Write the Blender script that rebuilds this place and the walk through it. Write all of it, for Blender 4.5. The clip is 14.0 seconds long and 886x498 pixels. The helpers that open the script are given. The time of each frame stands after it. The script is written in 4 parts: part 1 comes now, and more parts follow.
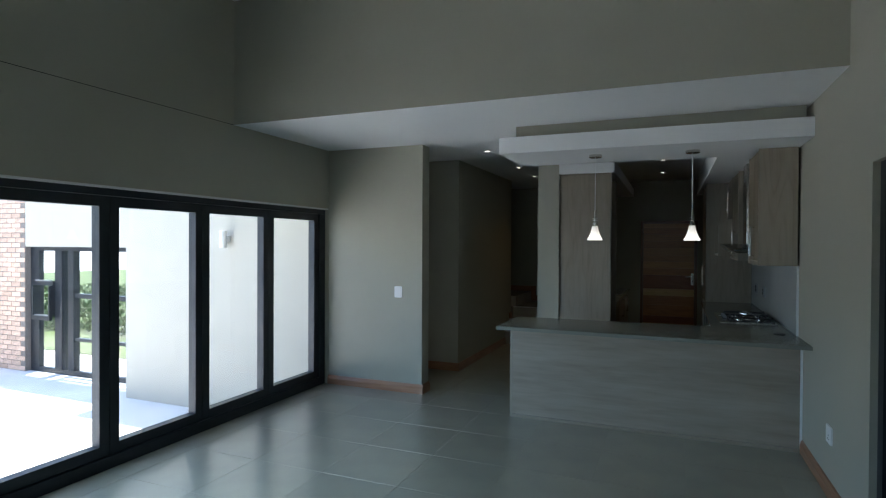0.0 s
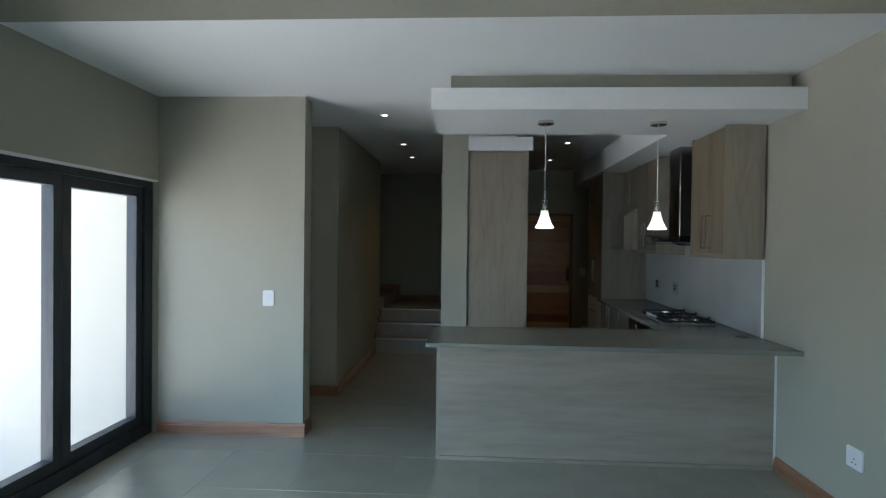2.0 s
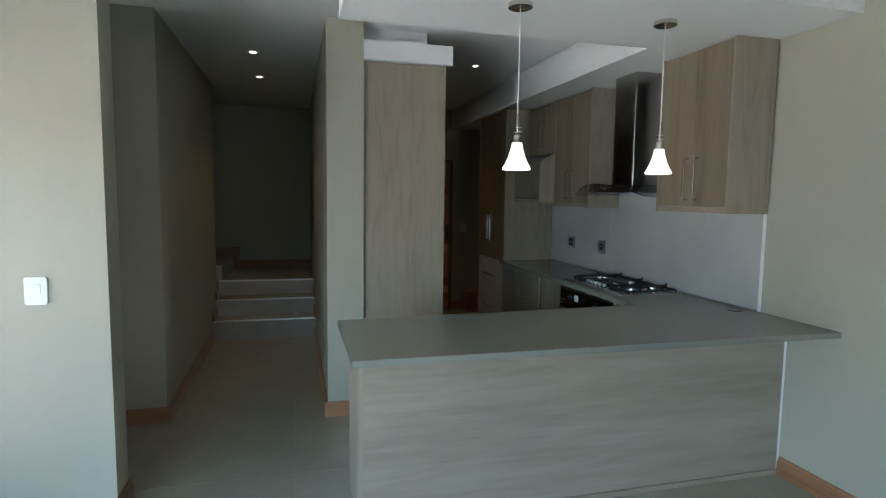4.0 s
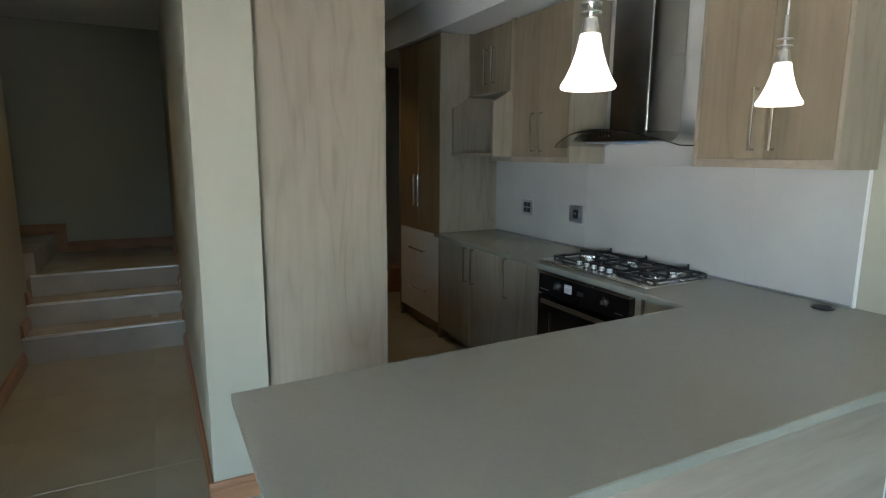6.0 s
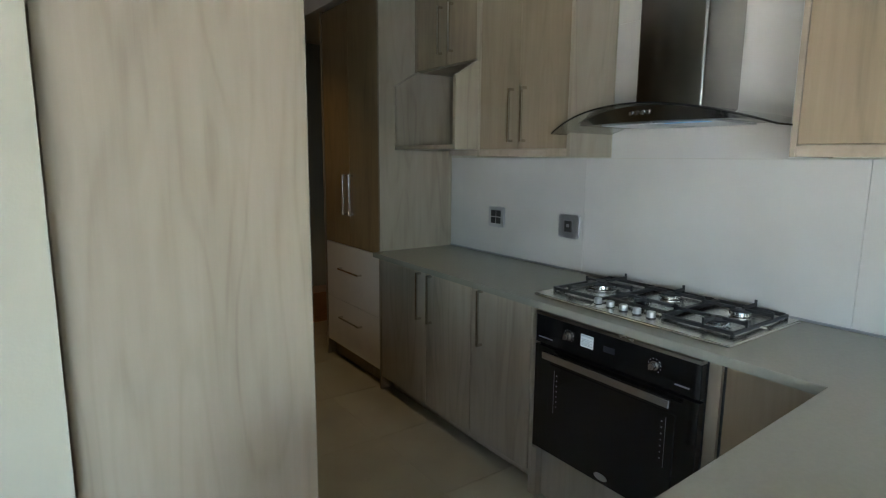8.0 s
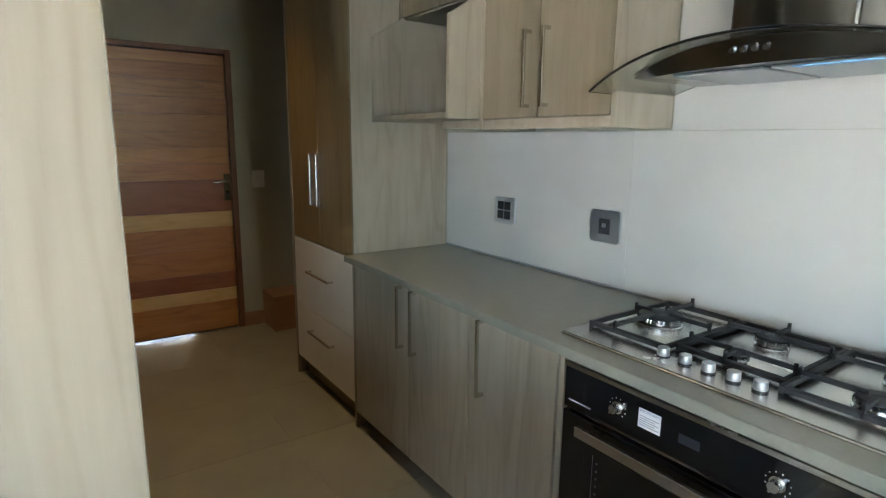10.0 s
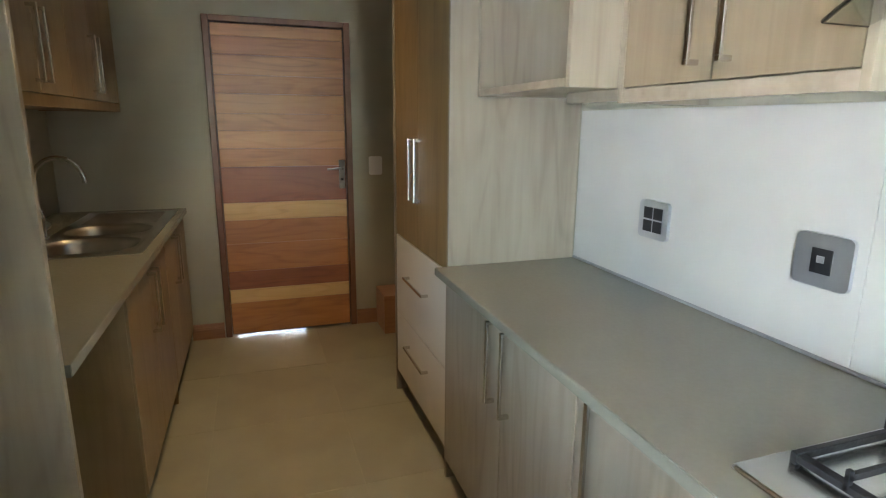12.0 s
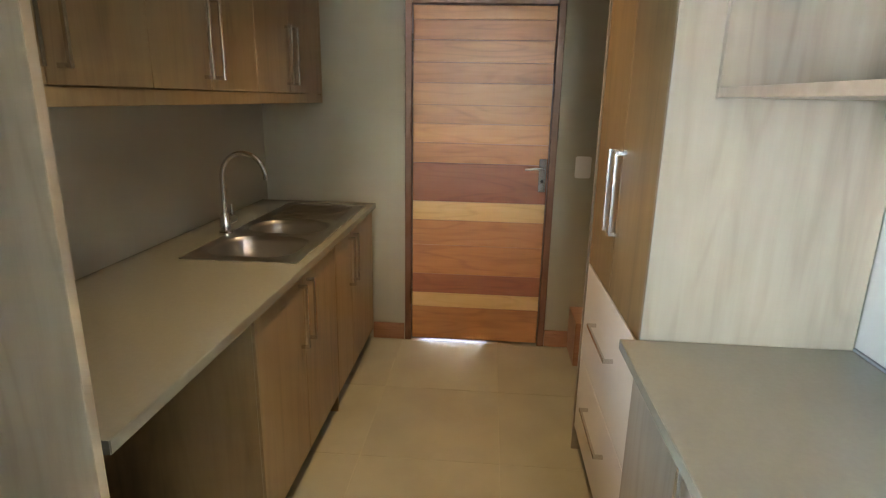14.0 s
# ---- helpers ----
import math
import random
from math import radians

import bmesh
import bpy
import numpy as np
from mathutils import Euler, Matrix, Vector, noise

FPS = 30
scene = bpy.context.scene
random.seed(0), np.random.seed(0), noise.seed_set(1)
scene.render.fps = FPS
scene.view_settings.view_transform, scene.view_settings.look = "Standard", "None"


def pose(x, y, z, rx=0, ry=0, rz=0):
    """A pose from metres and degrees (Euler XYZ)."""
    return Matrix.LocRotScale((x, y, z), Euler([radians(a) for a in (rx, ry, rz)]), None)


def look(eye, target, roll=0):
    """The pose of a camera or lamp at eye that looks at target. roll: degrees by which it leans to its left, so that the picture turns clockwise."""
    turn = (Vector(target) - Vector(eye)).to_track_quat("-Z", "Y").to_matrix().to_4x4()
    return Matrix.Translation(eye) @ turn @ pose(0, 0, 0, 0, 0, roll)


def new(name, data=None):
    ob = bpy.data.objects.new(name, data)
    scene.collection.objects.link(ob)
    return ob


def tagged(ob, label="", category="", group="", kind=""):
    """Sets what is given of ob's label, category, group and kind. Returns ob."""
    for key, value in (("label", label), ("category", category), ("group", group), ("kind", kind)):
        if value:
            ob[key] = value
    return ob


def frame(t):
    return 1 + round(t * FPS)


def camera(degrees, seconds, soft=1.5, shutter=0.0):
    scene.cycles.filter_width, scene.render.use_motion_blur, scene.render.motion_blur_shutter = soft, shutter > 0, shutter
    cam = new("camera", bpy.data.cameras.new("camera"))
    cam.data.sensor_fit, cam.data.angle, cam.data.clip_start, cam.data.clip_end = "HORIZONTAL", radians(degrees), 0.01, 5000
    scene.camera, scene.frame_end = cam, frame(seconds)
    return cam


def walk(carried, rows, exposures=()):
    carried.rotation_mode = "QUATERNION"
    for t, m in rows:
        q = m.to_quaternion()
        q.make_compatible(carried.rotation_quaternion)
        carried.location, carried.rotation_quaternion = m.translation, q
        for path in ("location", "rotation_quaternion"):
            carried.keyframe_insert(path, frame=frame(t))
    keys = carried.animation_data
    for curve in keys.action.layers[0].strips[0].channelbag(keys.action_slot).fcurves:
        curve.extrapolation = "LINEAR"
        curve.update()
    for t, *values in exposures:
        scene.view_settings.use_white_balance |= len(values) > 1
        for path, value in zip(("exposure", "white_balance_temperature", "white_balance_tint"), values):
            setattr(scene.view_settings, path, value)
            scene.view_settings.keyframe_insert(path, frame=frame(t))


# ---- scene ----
cam = camera(77.0, 14.0, soft=1.2)
PATH = [
    (0, (0.349, 0.673, 1.656), (-0.409, 2.524, 1.636), 0.3),
    (0.5, (0.05, 0.913, 1.617), (-0.554, 2.819, 1.599), 0.5),
    (1, (-0.251, 1.228, 1.616), (-0.71, 3.174, 1.603), 0.5),
    (1.5, (-0.56, 1.521, 1.61), (-0.868, 3.497, 1.597), 0.6),
    (2, (-0.81, 1.826, 1.587), (-0.922, 3.822, 1.56), 0.7),
    (2.5, (-0.996, 2.202, 1.608), (-0.975, 4.202, 1.551), 0.6),
    (3, (-1.197, 2.565, 1.579), (-1.042, 4.556, 1.466), 0.7),
    (3.5, (-1.308, 2.949, 1.556), (-0.948, 4.908, 1.379), 0.7),
    (3.7, (-1.344, 3.13, 1.56), (-0.915, 5.075, 1.383), 0.7),
    (5.8, (-1.281, 4.689, 1.517), (-0.426, 6.466, 1.183), 0.7),
    (6, (-1.272, 4.832, 1.53), (-0.367, 6.584, 1.196), 0.4),
    (6.2, (-1.266, 4.949, 1.526), (-0.309, 6.674, 1.194), 0.7),
    (6.5, (-1.19, 5.14, 1.498), (-0.184, 6.837, 1.17), 0.3),
    (6.6, (-1.174, 5.202, 1.498), (-0.148, 6.887, 1.167), 0.5),
    (7, (-1.074, 5.441, 1.506), (0.015, 7.085, 1.172), 0.2),
    (7.5, (-0.963, 5.679, 1.461), (0.167, 7.297, 1.139), 0.6),
    (8, (-0.876, 5.872, 1.465), (0.269, 7.481, 1.148), 0.5),
    (8.5, (-0.74, 6.053, 1.465), (0.396, 7.667, 1.144), 0.2),
    (8.7, (-0.686, 6.127, 1.45), (0.456, 7.737, 1.127), 0.4),
    (10.8, (-0.193, 6.655, 1.424), (0.861, 8.301, 1.002), 0.2),
    (11, (-0.155, 6.702, 1.419), (0.862, 8.371, 0.993), 0.1),
    (11.5, (-0.02, 6.836, 1.43), (0.825, 8.597, 1.0), 0.2),
    (12, (0.107, 6.947, 1.427), (0.735, 8.794, 0.986), 0.5),
    (12.5, (0.232, 7.006, 1.43), (0.633, 8.914, 0.982), 0.5),
    (13, (0.317, 7.055, 1.441), (0.54, 8.977, 0.935), 0.7),
    (13.5, (0.34, 7.252, 1.474), (0.355, 9.185, 0.96), 0.9),
    (14, (0.361, 7.462, 1.507), (0.21, 9.387, 0.987), 1.1),
]
EXPOSURES = [(0.0, 2.33, 6050, 10), (1.5, 2.79, 6120, 10), (3.0, 3.2, 6300, 10.5), (3.7, 3.45, 6450, 10.5), (5.8, 4.2, 6770, 12), (6.5, 4.4, 6850, 12), (8.7, 4.87, 6880, 12), (11.0, 5.95, 7130, 14.5), (12.5, 6.42, 7150, 15.5), (13.5, 6.75, 7200, 17), (14.0, 7.04, 7200, 18.5)]
walk(cam, [(t, look(eye, target, roll)) for t, eye, target, roll in PATH], EXPOSURES)

# ---- world, sun and lamps ----
world = bpy.data.worlds.new("sky")
scene.world = world
world.use_nodes = True
wn = world.node_tree.nodes
sky = wn.new("ShaderNodeTexSky")
sky.sky_type = "NISHITA"
sky.sun_disc = False
sky.sun_elevation = radians(78)
sky.sun_rotation = radians(-9)
wn["Background"].inputs["Strength"].default_value = 0.15
world.node_tree.links.new(sky.outputs["Color"], wn["Background"].inputs["Color"])

sun_data = bpy.data.lights.new("sun", "SUN")
sun_data.energy = 3.2
sun_data.angle = radians(0.53)
sun_data.color = (1.0, 0.95, 0.87)
sun = new("sun", sun_data)
sun.matrix_world = look((-0.8, 5.2, 24), (0, 0, 0))


def area_lamp(name, place, target, w, h, power, colour=(1, 1, 1)):
    d = bpy.data.lights.new(name, "AREA")
    d.shape = "RECTANGLE"
    d.size, d.size_y, d.energy, d.color = w, h, power, colour
    ob = new(name, d)
    ob.matrix_world = look(place, target)
    return ob


# skylight through the first leaves of the folding doors
door_sky = area_lamp("sky_through_folding_doors", (-3.30, 1.78, 1.08), (-2.2, 3.2, 0.0), 1.7, 1.8, 5.2, (0.48, 0.76, 1.0))
door_sky.data.spread = radians(85)


def down_lamp(place, power, colour=(1.0, 0.71, 0.34)):
    d = bpy.data.lights.new("downlight_lamp", "SPOT")
    d.energy, d.color, d.spot_size, d.spot_blend, d.shadow_soft_size = power, colour, radians(88), 0.75, 0.06
    ob = new("downlight_lamp", d)
    ob.location = place
    return ob


DOWNLIGHTS = [(-1.645, 6.90), (-1.665, 8.41), (-1.672, 9.43), (0.245, 8.30), (0.225, 9.65)]
for (dx, dy), power in zip(DOWNLIGHTS, (0.14, 0.55, 0.95, 0.34, 0.76)):
    down_lamp((dx, dy, 2.72), power)

# ---- materials ----


def mat(name, colour, rough=0.5, metal=0.0, vary=0.06, scale=6.0, bump=0.02, bump_scale=120.0, stretch=(1, 1, 1), coat=0.0, rand=0.0, spec=0.5):
    """Principled paint, stone or metal with blotches at one scale and fine relief at another."""
    m = bpy.data.materials.new(name)
    m.use_nodes = True
    n, l = m.node_tree.nodes, m.node_tree.links
    b = n["Principled BSDF"]
    b.inputs["Roughness"].default_value = rough
    b.inputs["Metallic"].default_value = metal
    b.inputs["Coat Weight"].default_value = coat
    b.inputs["Coat Roughness"].default_value = 0.2
    b.inputs["Specular IOR Level"].default_value = spec
    co = n.new("ShaderNodeTexCoord")
    mp = n.new("ShaderNodeMapping")
    mp.inputs["Scale"].default_value = stretch
    l.new(co.outputs["Object"], mp.inputs["Vector"])
    t = n.new("ShaderNodeTexNoise")
    t.inputs["Scale"].default_value = scale
    t.inputs["Detail"].default_value = 5
    l.new(mp.outputs["Vector"], t.inputs["Vector"])
    r = n.new("ShaderNodeMapRange")
    r.inputs["From Min"].default_value, r.inputs["From Max"].default_value = 0.3, 0.7
    r.inputs["To Min"].default_value, r.inputs["To Max"].default_value = 1 - vary, 1 + vary
    l.new(t.outputs["Fac"], r.inputs["Value"])
    mul = n.new("ShaderNodeVectorMath")
    mul.operation = "SCALE"
    mul.inputs[0].default_value = colour
    last = r.outputs["Result"]
    if rand:
        oi = n.new("ShaderNodeObjectInfo")
        rr = n.new("ShaderNodeMapRange")
        rr.inputs["To Min"].default_value, rr.inputs["To Max"].default_value = 1 - rand, 1 + rand
        l.new(oi.outputs["Random"], rr.inputs["Value"])
        mm = n.new("ShaderNodeMath")
        mm.operation = "MULTIPLY"
        l.new(rr.outputs["Result"], mm.inputs[0])
        l.new(last, mm.inputs[1])
        last = mm.outputs["Value"]
    l.new(last, mul.inputs["Scale"])
    l.new(mul.outputs["Vector"], b.inputs["Base Color"])
    rv = n.new("ShaderNodeMapRange")
    dr = 0.015 if metal else 0.06
    rv.inputs["To Min"].default_value, rv.inputs["To Max"].default_value = max(0.02, rough - dr), rough + dr
    l.new(t.outputs["Fac"], rv.inputs["Value"])
    l.new(rv.outputs["Result"], b.inputs["Roughness"])
    if bump:
        f = n.new("ShaderNodeTexNoise")
        f.inputs["Scale"].default_value = bump_scale
        f.inputs["Detail"].default_value = 3
        l.new(mp.outputs["Vector"], f.inputs["Vector"])
        bp = n.new("ShaderNodeBump")
        bp.inputs["Strength"].default_value = bump
        bp.inputs["Distance"].default_value = 0.01
        l.new(f.outputs["Fac"], bp.inputs["Height"])
        l.new(bp.outputs["Normal"], b.inputs["Normal"])
    return m


def wood(name, light, mid, dark, axis="z", rough=0.45, size=1.0, coat=0.0, rand=0.08, streak=0.5, cath=0.26):
    """Wood or wood-print board: long figure along one axis, cathedral waves, fine pores, each board its own cut."""
    m = bpy.data.materials.new(name)
    m.use_nodes = True
    n, l = m.node_tree.nodes, m.node_tree.links
    b = n["Principled BSDF"]
    b.inputs["Roughness"].default_value = rough
    b.inputs["Coat Weight"].default_value = coat
    b.inputs["Coat Roughness"].default_value = 0.28
    co = n.new("ShaderNodeTexCoord")
    oi = n.new("ShaderNodeObjectInfo")
    off = n.new("ShaderNodeVectorMath")
    off.operation = "MULTIPLY_ADD"
    cb = n.new("ShaderNodeCombineXYZ")
    for k in range(3):
        l.new(oi.outputs["Random"], cb.inputs[k])
    l.new(cb.outputs["Vector"], off.inputs[0])
    off.inputs[1].default_value = (37.0, 53.0, 29.0)
    l.new(co.outputs["Object"], off.inputs[2])

    def stretched(a, c):
        mp = n.new("ShaderNodeMapping")
        mp.inputs["Scale"].default_value = {"x": (c, a, a), "y": (a, c, a), "z": (a, a, c)}[axis]
        l.new(off.outputs["Vector"], mp.inputs["Vector"])
        return mp.outputs["Vector"]

    big = n.new("ShaderNodeTexNoise")
    big.inputs["Scale"].default_value = 1.0
    big.inputs["Detail"].default_value = 4
    big.inputs["Distortion"].default_value = 0.15
    l.new(stretched(5 * size, 0.45 * size), big.inputs["Vector"])
    fine = n.new("ShaderNodeTexNoise")
    fine.inputs["Scale"].default_value = 1.0
    fine.inputs["Detail"].default_value = 6
    fine.inputs["Roughness"].default_value = 0.65
    l.new(stretched(85 * size, 1.6 * size), fine.inputs["Vector"])
    wave = n.new("ShaderNodeTexNoise")
    wave.inputs["Scale"].default_value = 1.0
    wave.inputs["Detail"].default_value = 2
    wave.inputs["Distortion"].default_value = 0.3
    l.new(stretched(26 * size, 3.2 * size), wave.inputs["Vector"])

    def mix(a, c, f):
        x = n.new("ShaderNodeMix")
        x.inputs["Factor"].default_value = f
        l.new(a, x.inputs["A"])
        l.new(c, x.inputs["B"])
        return x.outputs["Result"]

    rings = n.new("ShaderNodeTexNoise")
    rings.inputs["Scale"].default_value = 1.0
    rings.inputs["Detail"].default_value = 1.5
    l.new(stretched(5.5 * size, 0.8 * size), rings.inputs["Vector"])
    k1 = n.new("ShaderNodeMath")
    k1.operation = "MULTIPLY"
    k1.inputs[1].default_value = 52.0
    l.new(rings.outputs["Fac"], k1.inputs[0])
    k2 = n.new("ShaderNodeMath")
    k2.operation = "SINE"
    l.new(k1.outputs["Value"], k2.inputs[0])
    k4 = n.new("ShaderNodeMath")
    k4.operation = "MAXIMUM"
    k4.inputs[1].default_value = 0.0
    l.new(k2.outputs["Value"], k4.inputs[0])
    k5 = n.new("ShaderNodeMath")
    k5.operation = "POWER"
    k5.inputs[1].default_value = 1.8
    l.new(k4.outputs["Value"], k5.inputs[0])
    k3 = n.new("ShaderNodeMapRange")
    k3.inputs["To Min"].default_value, k3.inputs["To Max"].default_value = 0.54, 0.34
    l.new(k5.outputs["Value"], k3.inputs["Value"])
    v = mix(mix(big.outputs["Fac"], wave.outputs["Fac"], 0.36), fine.outputs["Fac"], 0.22 * streak + 0.08)
    v = mix(v, k3.outputs["Result"], cath)
    ramp = n.new("ShaderNodeValToRGB")
    e = ramp.color_ramp.elements
    e[0].position, e[0].color = 0.33, (*dark, 1)
    e[1].position, e[1].color = 0.66, (*light, 1)
    k = e.new(0.49)
    k.color = (*mid, 1)
    l.new(v, ramp.inputs["Fac"])
    hs = n.new("ShaderNodeHueSaturation")
    rr = n.new("ShaderNodeMapRange")
    rr.inputs["To Min"].default_value, rr.inputs["To Max"].default_value = 1 - rand, 1 + rand
    l.new(oi.outputs["Random"], rr.inputs["Value"])
    l.new(rr.outputs["Result"], hs.inputs["Value"])
    l.new(ramp.outputs["Color"], hs.inputs["Color"])
    l.new(hs.outputs["Color"], b.inputs["Base Color"])
    bp = n.new("ShaderNodeBump")
    bp.inputs["Strength"].default_value = 0.08
    bp.inputs["Distance"].default_value = 0.004
    l.new(fine.outputs["Fac"], bp.inputs["Height"])
    l.new(bp.outputs["Normal"], b.inputs["Normal"])
    return m


def glow(name, colour, strength):
    m = bpy.data.materials.new(name)
    m.use_nodes = True
    b = m.node_tree.nodes["Principled BSDF"]
    b.inputs["Base Color"].default_value = (0.85, 0.83, 0.78, 1)
    b.inputs["Emission Color"].default_value = (*colour, 1)
    b.inputs["Emission Strength"].default_value = strength
    return m


def glass(name, colour=(1, 1, 1), rough=0.0):
    m = bpy.data.materials.new(name)
    m.use_nodes = True
    b = m.node_tree.nodes["Principled BSDF"]
    b.inputs["Base Color"].default_value = (*colour, 1)
    b.inputs["Roughness"].default_value = rough
    b.inputs["Transmission Weight"].default_value = 1.0
    b.inputs["IOR"].default_value = 1.45
    return m


def pane_glass(name, colour=(0.96, 0.97, 0.96)):
    """A thin flat pane: clear straight through, with a mirror sheen by Fresnel."""
    m = bpy.data.materials.new(name)
    m.use_nodes = True
    n, l = m.node_tree.nodes, m.node_tree.links
    n.remove(n["Principled BSDF"])
    tr, gl, fr, mx = n.new("ShaderNodeBsdfTransparent"), n.new("ShaderNodeBsdfGlossy"), n.new("ShaderNodeLayerWeight"), n.new("ShaderNodeMixShader")
    pw_, ad = n.new("ShaderNodeMath"), n.new("ShaderNodeMath")
    tr.inputs["Color"].default_value = (*colour, 1)
    gl.inputs["Roughness"].default_value = 0.0
    fr.inputs["Blend"].default_value = 0.5
    pw_.operation, ad.operation = "POWER", "MULTIPLY_ADD"
    pw_.inputs[1].default_value = 5.0
    ad.inputs[1].default_value, ad.inputs[2].default_value = 0.9, 0.04
    l.new(fr.outputs["Facing"], pw_.inputs[0])
    l.new(pw_.outputs["Value"], ad.inputs[0])
    l.new(ad.outputs["Value"], mx.inputs["Fac"])
    l.new(tr.outputs["BSDF"], mx.inputs[1])
    l.new(gl.outputs["BSDF"], mx.inputs[2])
    l.new(mx.outputs["Shader"], n["Material Output"].inputs["Surface"])
    return m


M_WALL = mat("olive_grey_wall_paint", (0.385, 0.37, 0.295), 0.55, vary=0.03, scale=2.0, bump=0.05, bump_scale=160)
M_WHITE = mat("white_ceiling_paint", (0.78, 0.78, 0.77), 0.75, vary=0.015, scale=1.5, bump=0.03)
M_EXT = mat("white_exterior_plaster", (0.49, 0.46, 0.39), 0.85, vary=0.03, scale=3, bump=0.15, bump_scale=90)
M_GROUT = mat("pale_grout", (0.338, 0.322, 0.248), 0.72, vary=0.08, scale=20)
M_TILE = mat("grey_porcelain_tile", (0.302, 0.286, 0.220), 0.31, vary=0.10, scale=3.5, bump=0.03, bump_scale=60, rand=0.05, spec=0.7, coat=0.7)
M_PAVE = mat("pale_paving", (0.70, 0.70, 0.69), 0.85, vary=0.08, scale=1.5, bump=0.2, bump_scale=40)
M_LAM = wood("grey_oak_laminate", (0.328, 0.279, 0.216), (0.275, 0.230, 0.173), (0.197, 0.160, 0.114), streak=0.35, cath=0.28)
# darker copy of M_LAM: weaker light on these doors put into the colour
M_LAM_SHADED = wood("grey_oak_laminate_shaded", (0.262, 0.208, 0.141), (0.214, 0.168, 0.11), (0.144, 0.109, 0.069), streak=0.45, cath=0.2)
M_LAM_H = wood("grey_oak_laminate_lengthwise", (0.375, 0.315, 0.25), (0.31, 0.255, 0.197), (0.235, 0.188, 0.14), axis="x", streak=0.2, cath=0.1)
M_BROWN = wood("brown_oak_laminate", (0.30, 0.208, 0.103), (0.245, 0.164, 0.078), (0.16, 0.104, 0.047), streak=0.4)
M_DRAWER = mat("pale_drawer_laminate", (0.68, 0.64, 0.58), 0.4, vary=0.03, scale=8)
M_TOP = mat("grey_quartz_worktop", (0.225, 0.224, 0.186), 0.20, vary=0.025, scale=90, bump=0.004, spec=0.5)
M_SPLASH = mat("pale_grey_wall_tile", (0.465, 0.46, 0.44), 0.32, vary=0.07, scale=2.2, bump=0.01, rand=0.03)
M_SKIRT = wood("varnished_meranti", (0.40, 0.205, 0.11), (0.32, 0.155, 0.08), (0.20, 0.09, 0.045), axis="x", rough=0.35, coat=0.3)
M_SKIRT_Y = wood("varnished_meranti_lengthwise", (0.36, 0.175, 0.09), (0.28, 0.13, 0.065), (0.18, 0.078, 0.038), axis="y", rough=0.35, coat=0.3)
M_JAMB = wood("dark_meranti_frame", (0.22, 0.10, 0.05), (0.17, 0.072, 0.035), (0.11, 0.045, 0.022), axis="z", rough=0.35, coat=0.3)
M_ALU = mat("dark_anodised_aluminium", (0.022, 0.026, 0.032), 0.38, metal=0.2, vary=0.1, scale=5)
M_STEEL = mat("brushed_steel", (0.62, 0.60, 0.57), 0.27, metal=1.0, vary=0.04, scale=5, bump=0)
M_HOODSTEEL = mat("hood_steel", (0.42, 0.41, 0.39), 0.22, metal=1.0, vary=0.04, scale=5, bump=0)
M_DARKSTEEL = mat("dark_polished_steel", (0.22, 0.215, 0.21), 0.2, metal=1.0, vary=0.03, bump=0)
M_SINK = mat("sink_steel", (0.44, 0.42, 0.39), 0.3, metal=1.0, vary=0.06, scale=5, bump=0)
M_CHROME = mat("bright_chrome", (0.66, 0.66, 0.66), 0.12, metal=1.0, vary=0.02, bump=0)
M_NICKEL = mat("satin_nickel", (0.66, 0.63, 0.58), 0.25, metal=1.0, vary=0.03, bump=0)
M_IRON = mat("black_cast_iron", (0.022, 0.022, 0.024), 0.55, vary=0.2, scale=60, bump=0.1)
M_BLACK = mat("black_glass", (0.006, 0.006, 0.007), 0.06, vary=0.02, bump=0, coat=0.4)
M_RUBBER = mat("black_plastic", (0.02, 0.02, 0.022), 0.5, vary=0.05)
M_PLASTIC = mat("white_switch_plastic", (0.80, 0.80, 0.79), 0.35, vary=0.01, bump=0)
M_SILVER = mat("silver_plastic", (0.38, 0.39, 0.41), 0.33, metal=0.7, vary=0.02, bump=0)
M_PAPER = mat("white_paper_label", (0.75, 0.74, 0.72), 0.7, vary=0.02, bump=0)
M_INK = mat("grey_print", (0.25, 0.25, 0.26), 0.7, vary=0.02, bump=0)
M_STAIR = mat("grey_stair_tile", (0.40, 0.385, 0.36), 0.25, vary=0.08, scale=5, bump=0.02)
M_TRIM = mat("aluminium_edge_trim", (0.72, 0.72, 0.72), 0.3, metal=1.0, vary=0.03, bump=0)
M_BRICK = mat("red_face_brick", (0.64, 0.44, 0.33), 0.85, vary=0.2, scale=12, bump=0.3, bump_scale=70, rand=0.2)
M_MORTAR = mat("dark_mortar", (0.22, 0.19, 0.17), 0.95, vary=0.1, scale=20)
M_LEAF = mat("garden_leaves", (0.075, 0.12, 0.035), 0.6, vary=0.4, scale=9, bump=0, rand=0.3)
M_GRASS = mat("garden_grass", (0.09, 0.12, 0.04), 0.9, vary=0.3, scale=3, bump=0.4, bump_scale=60)
M_SHADE = glow("frosted_lamp_glass", (1.0, 0.91, 0.78), 0.2)
sn, sl = M_SHADE.node_tree.nodes, M_SHADE.node_tree.links
sc, sx, sr = sn.new("ShaderNodeTexCoord"), sn.new("ShaderNodeSeparateXYZ"), sn.new("ShaderNodeMapRange")
sr.inputs["From Min"].default_value, sr.inputs["From Max"].default_value = 0.25, 1.0
sr.inputs["To Min"].default_value, sr.inputs["To Max"].default_value = 0.24, 0.05
sl.new(sc.outputs["Generated"], sx.inputs["Vector"])
sl.new(sx.outputs["Z"], sr.inputs["Value"])
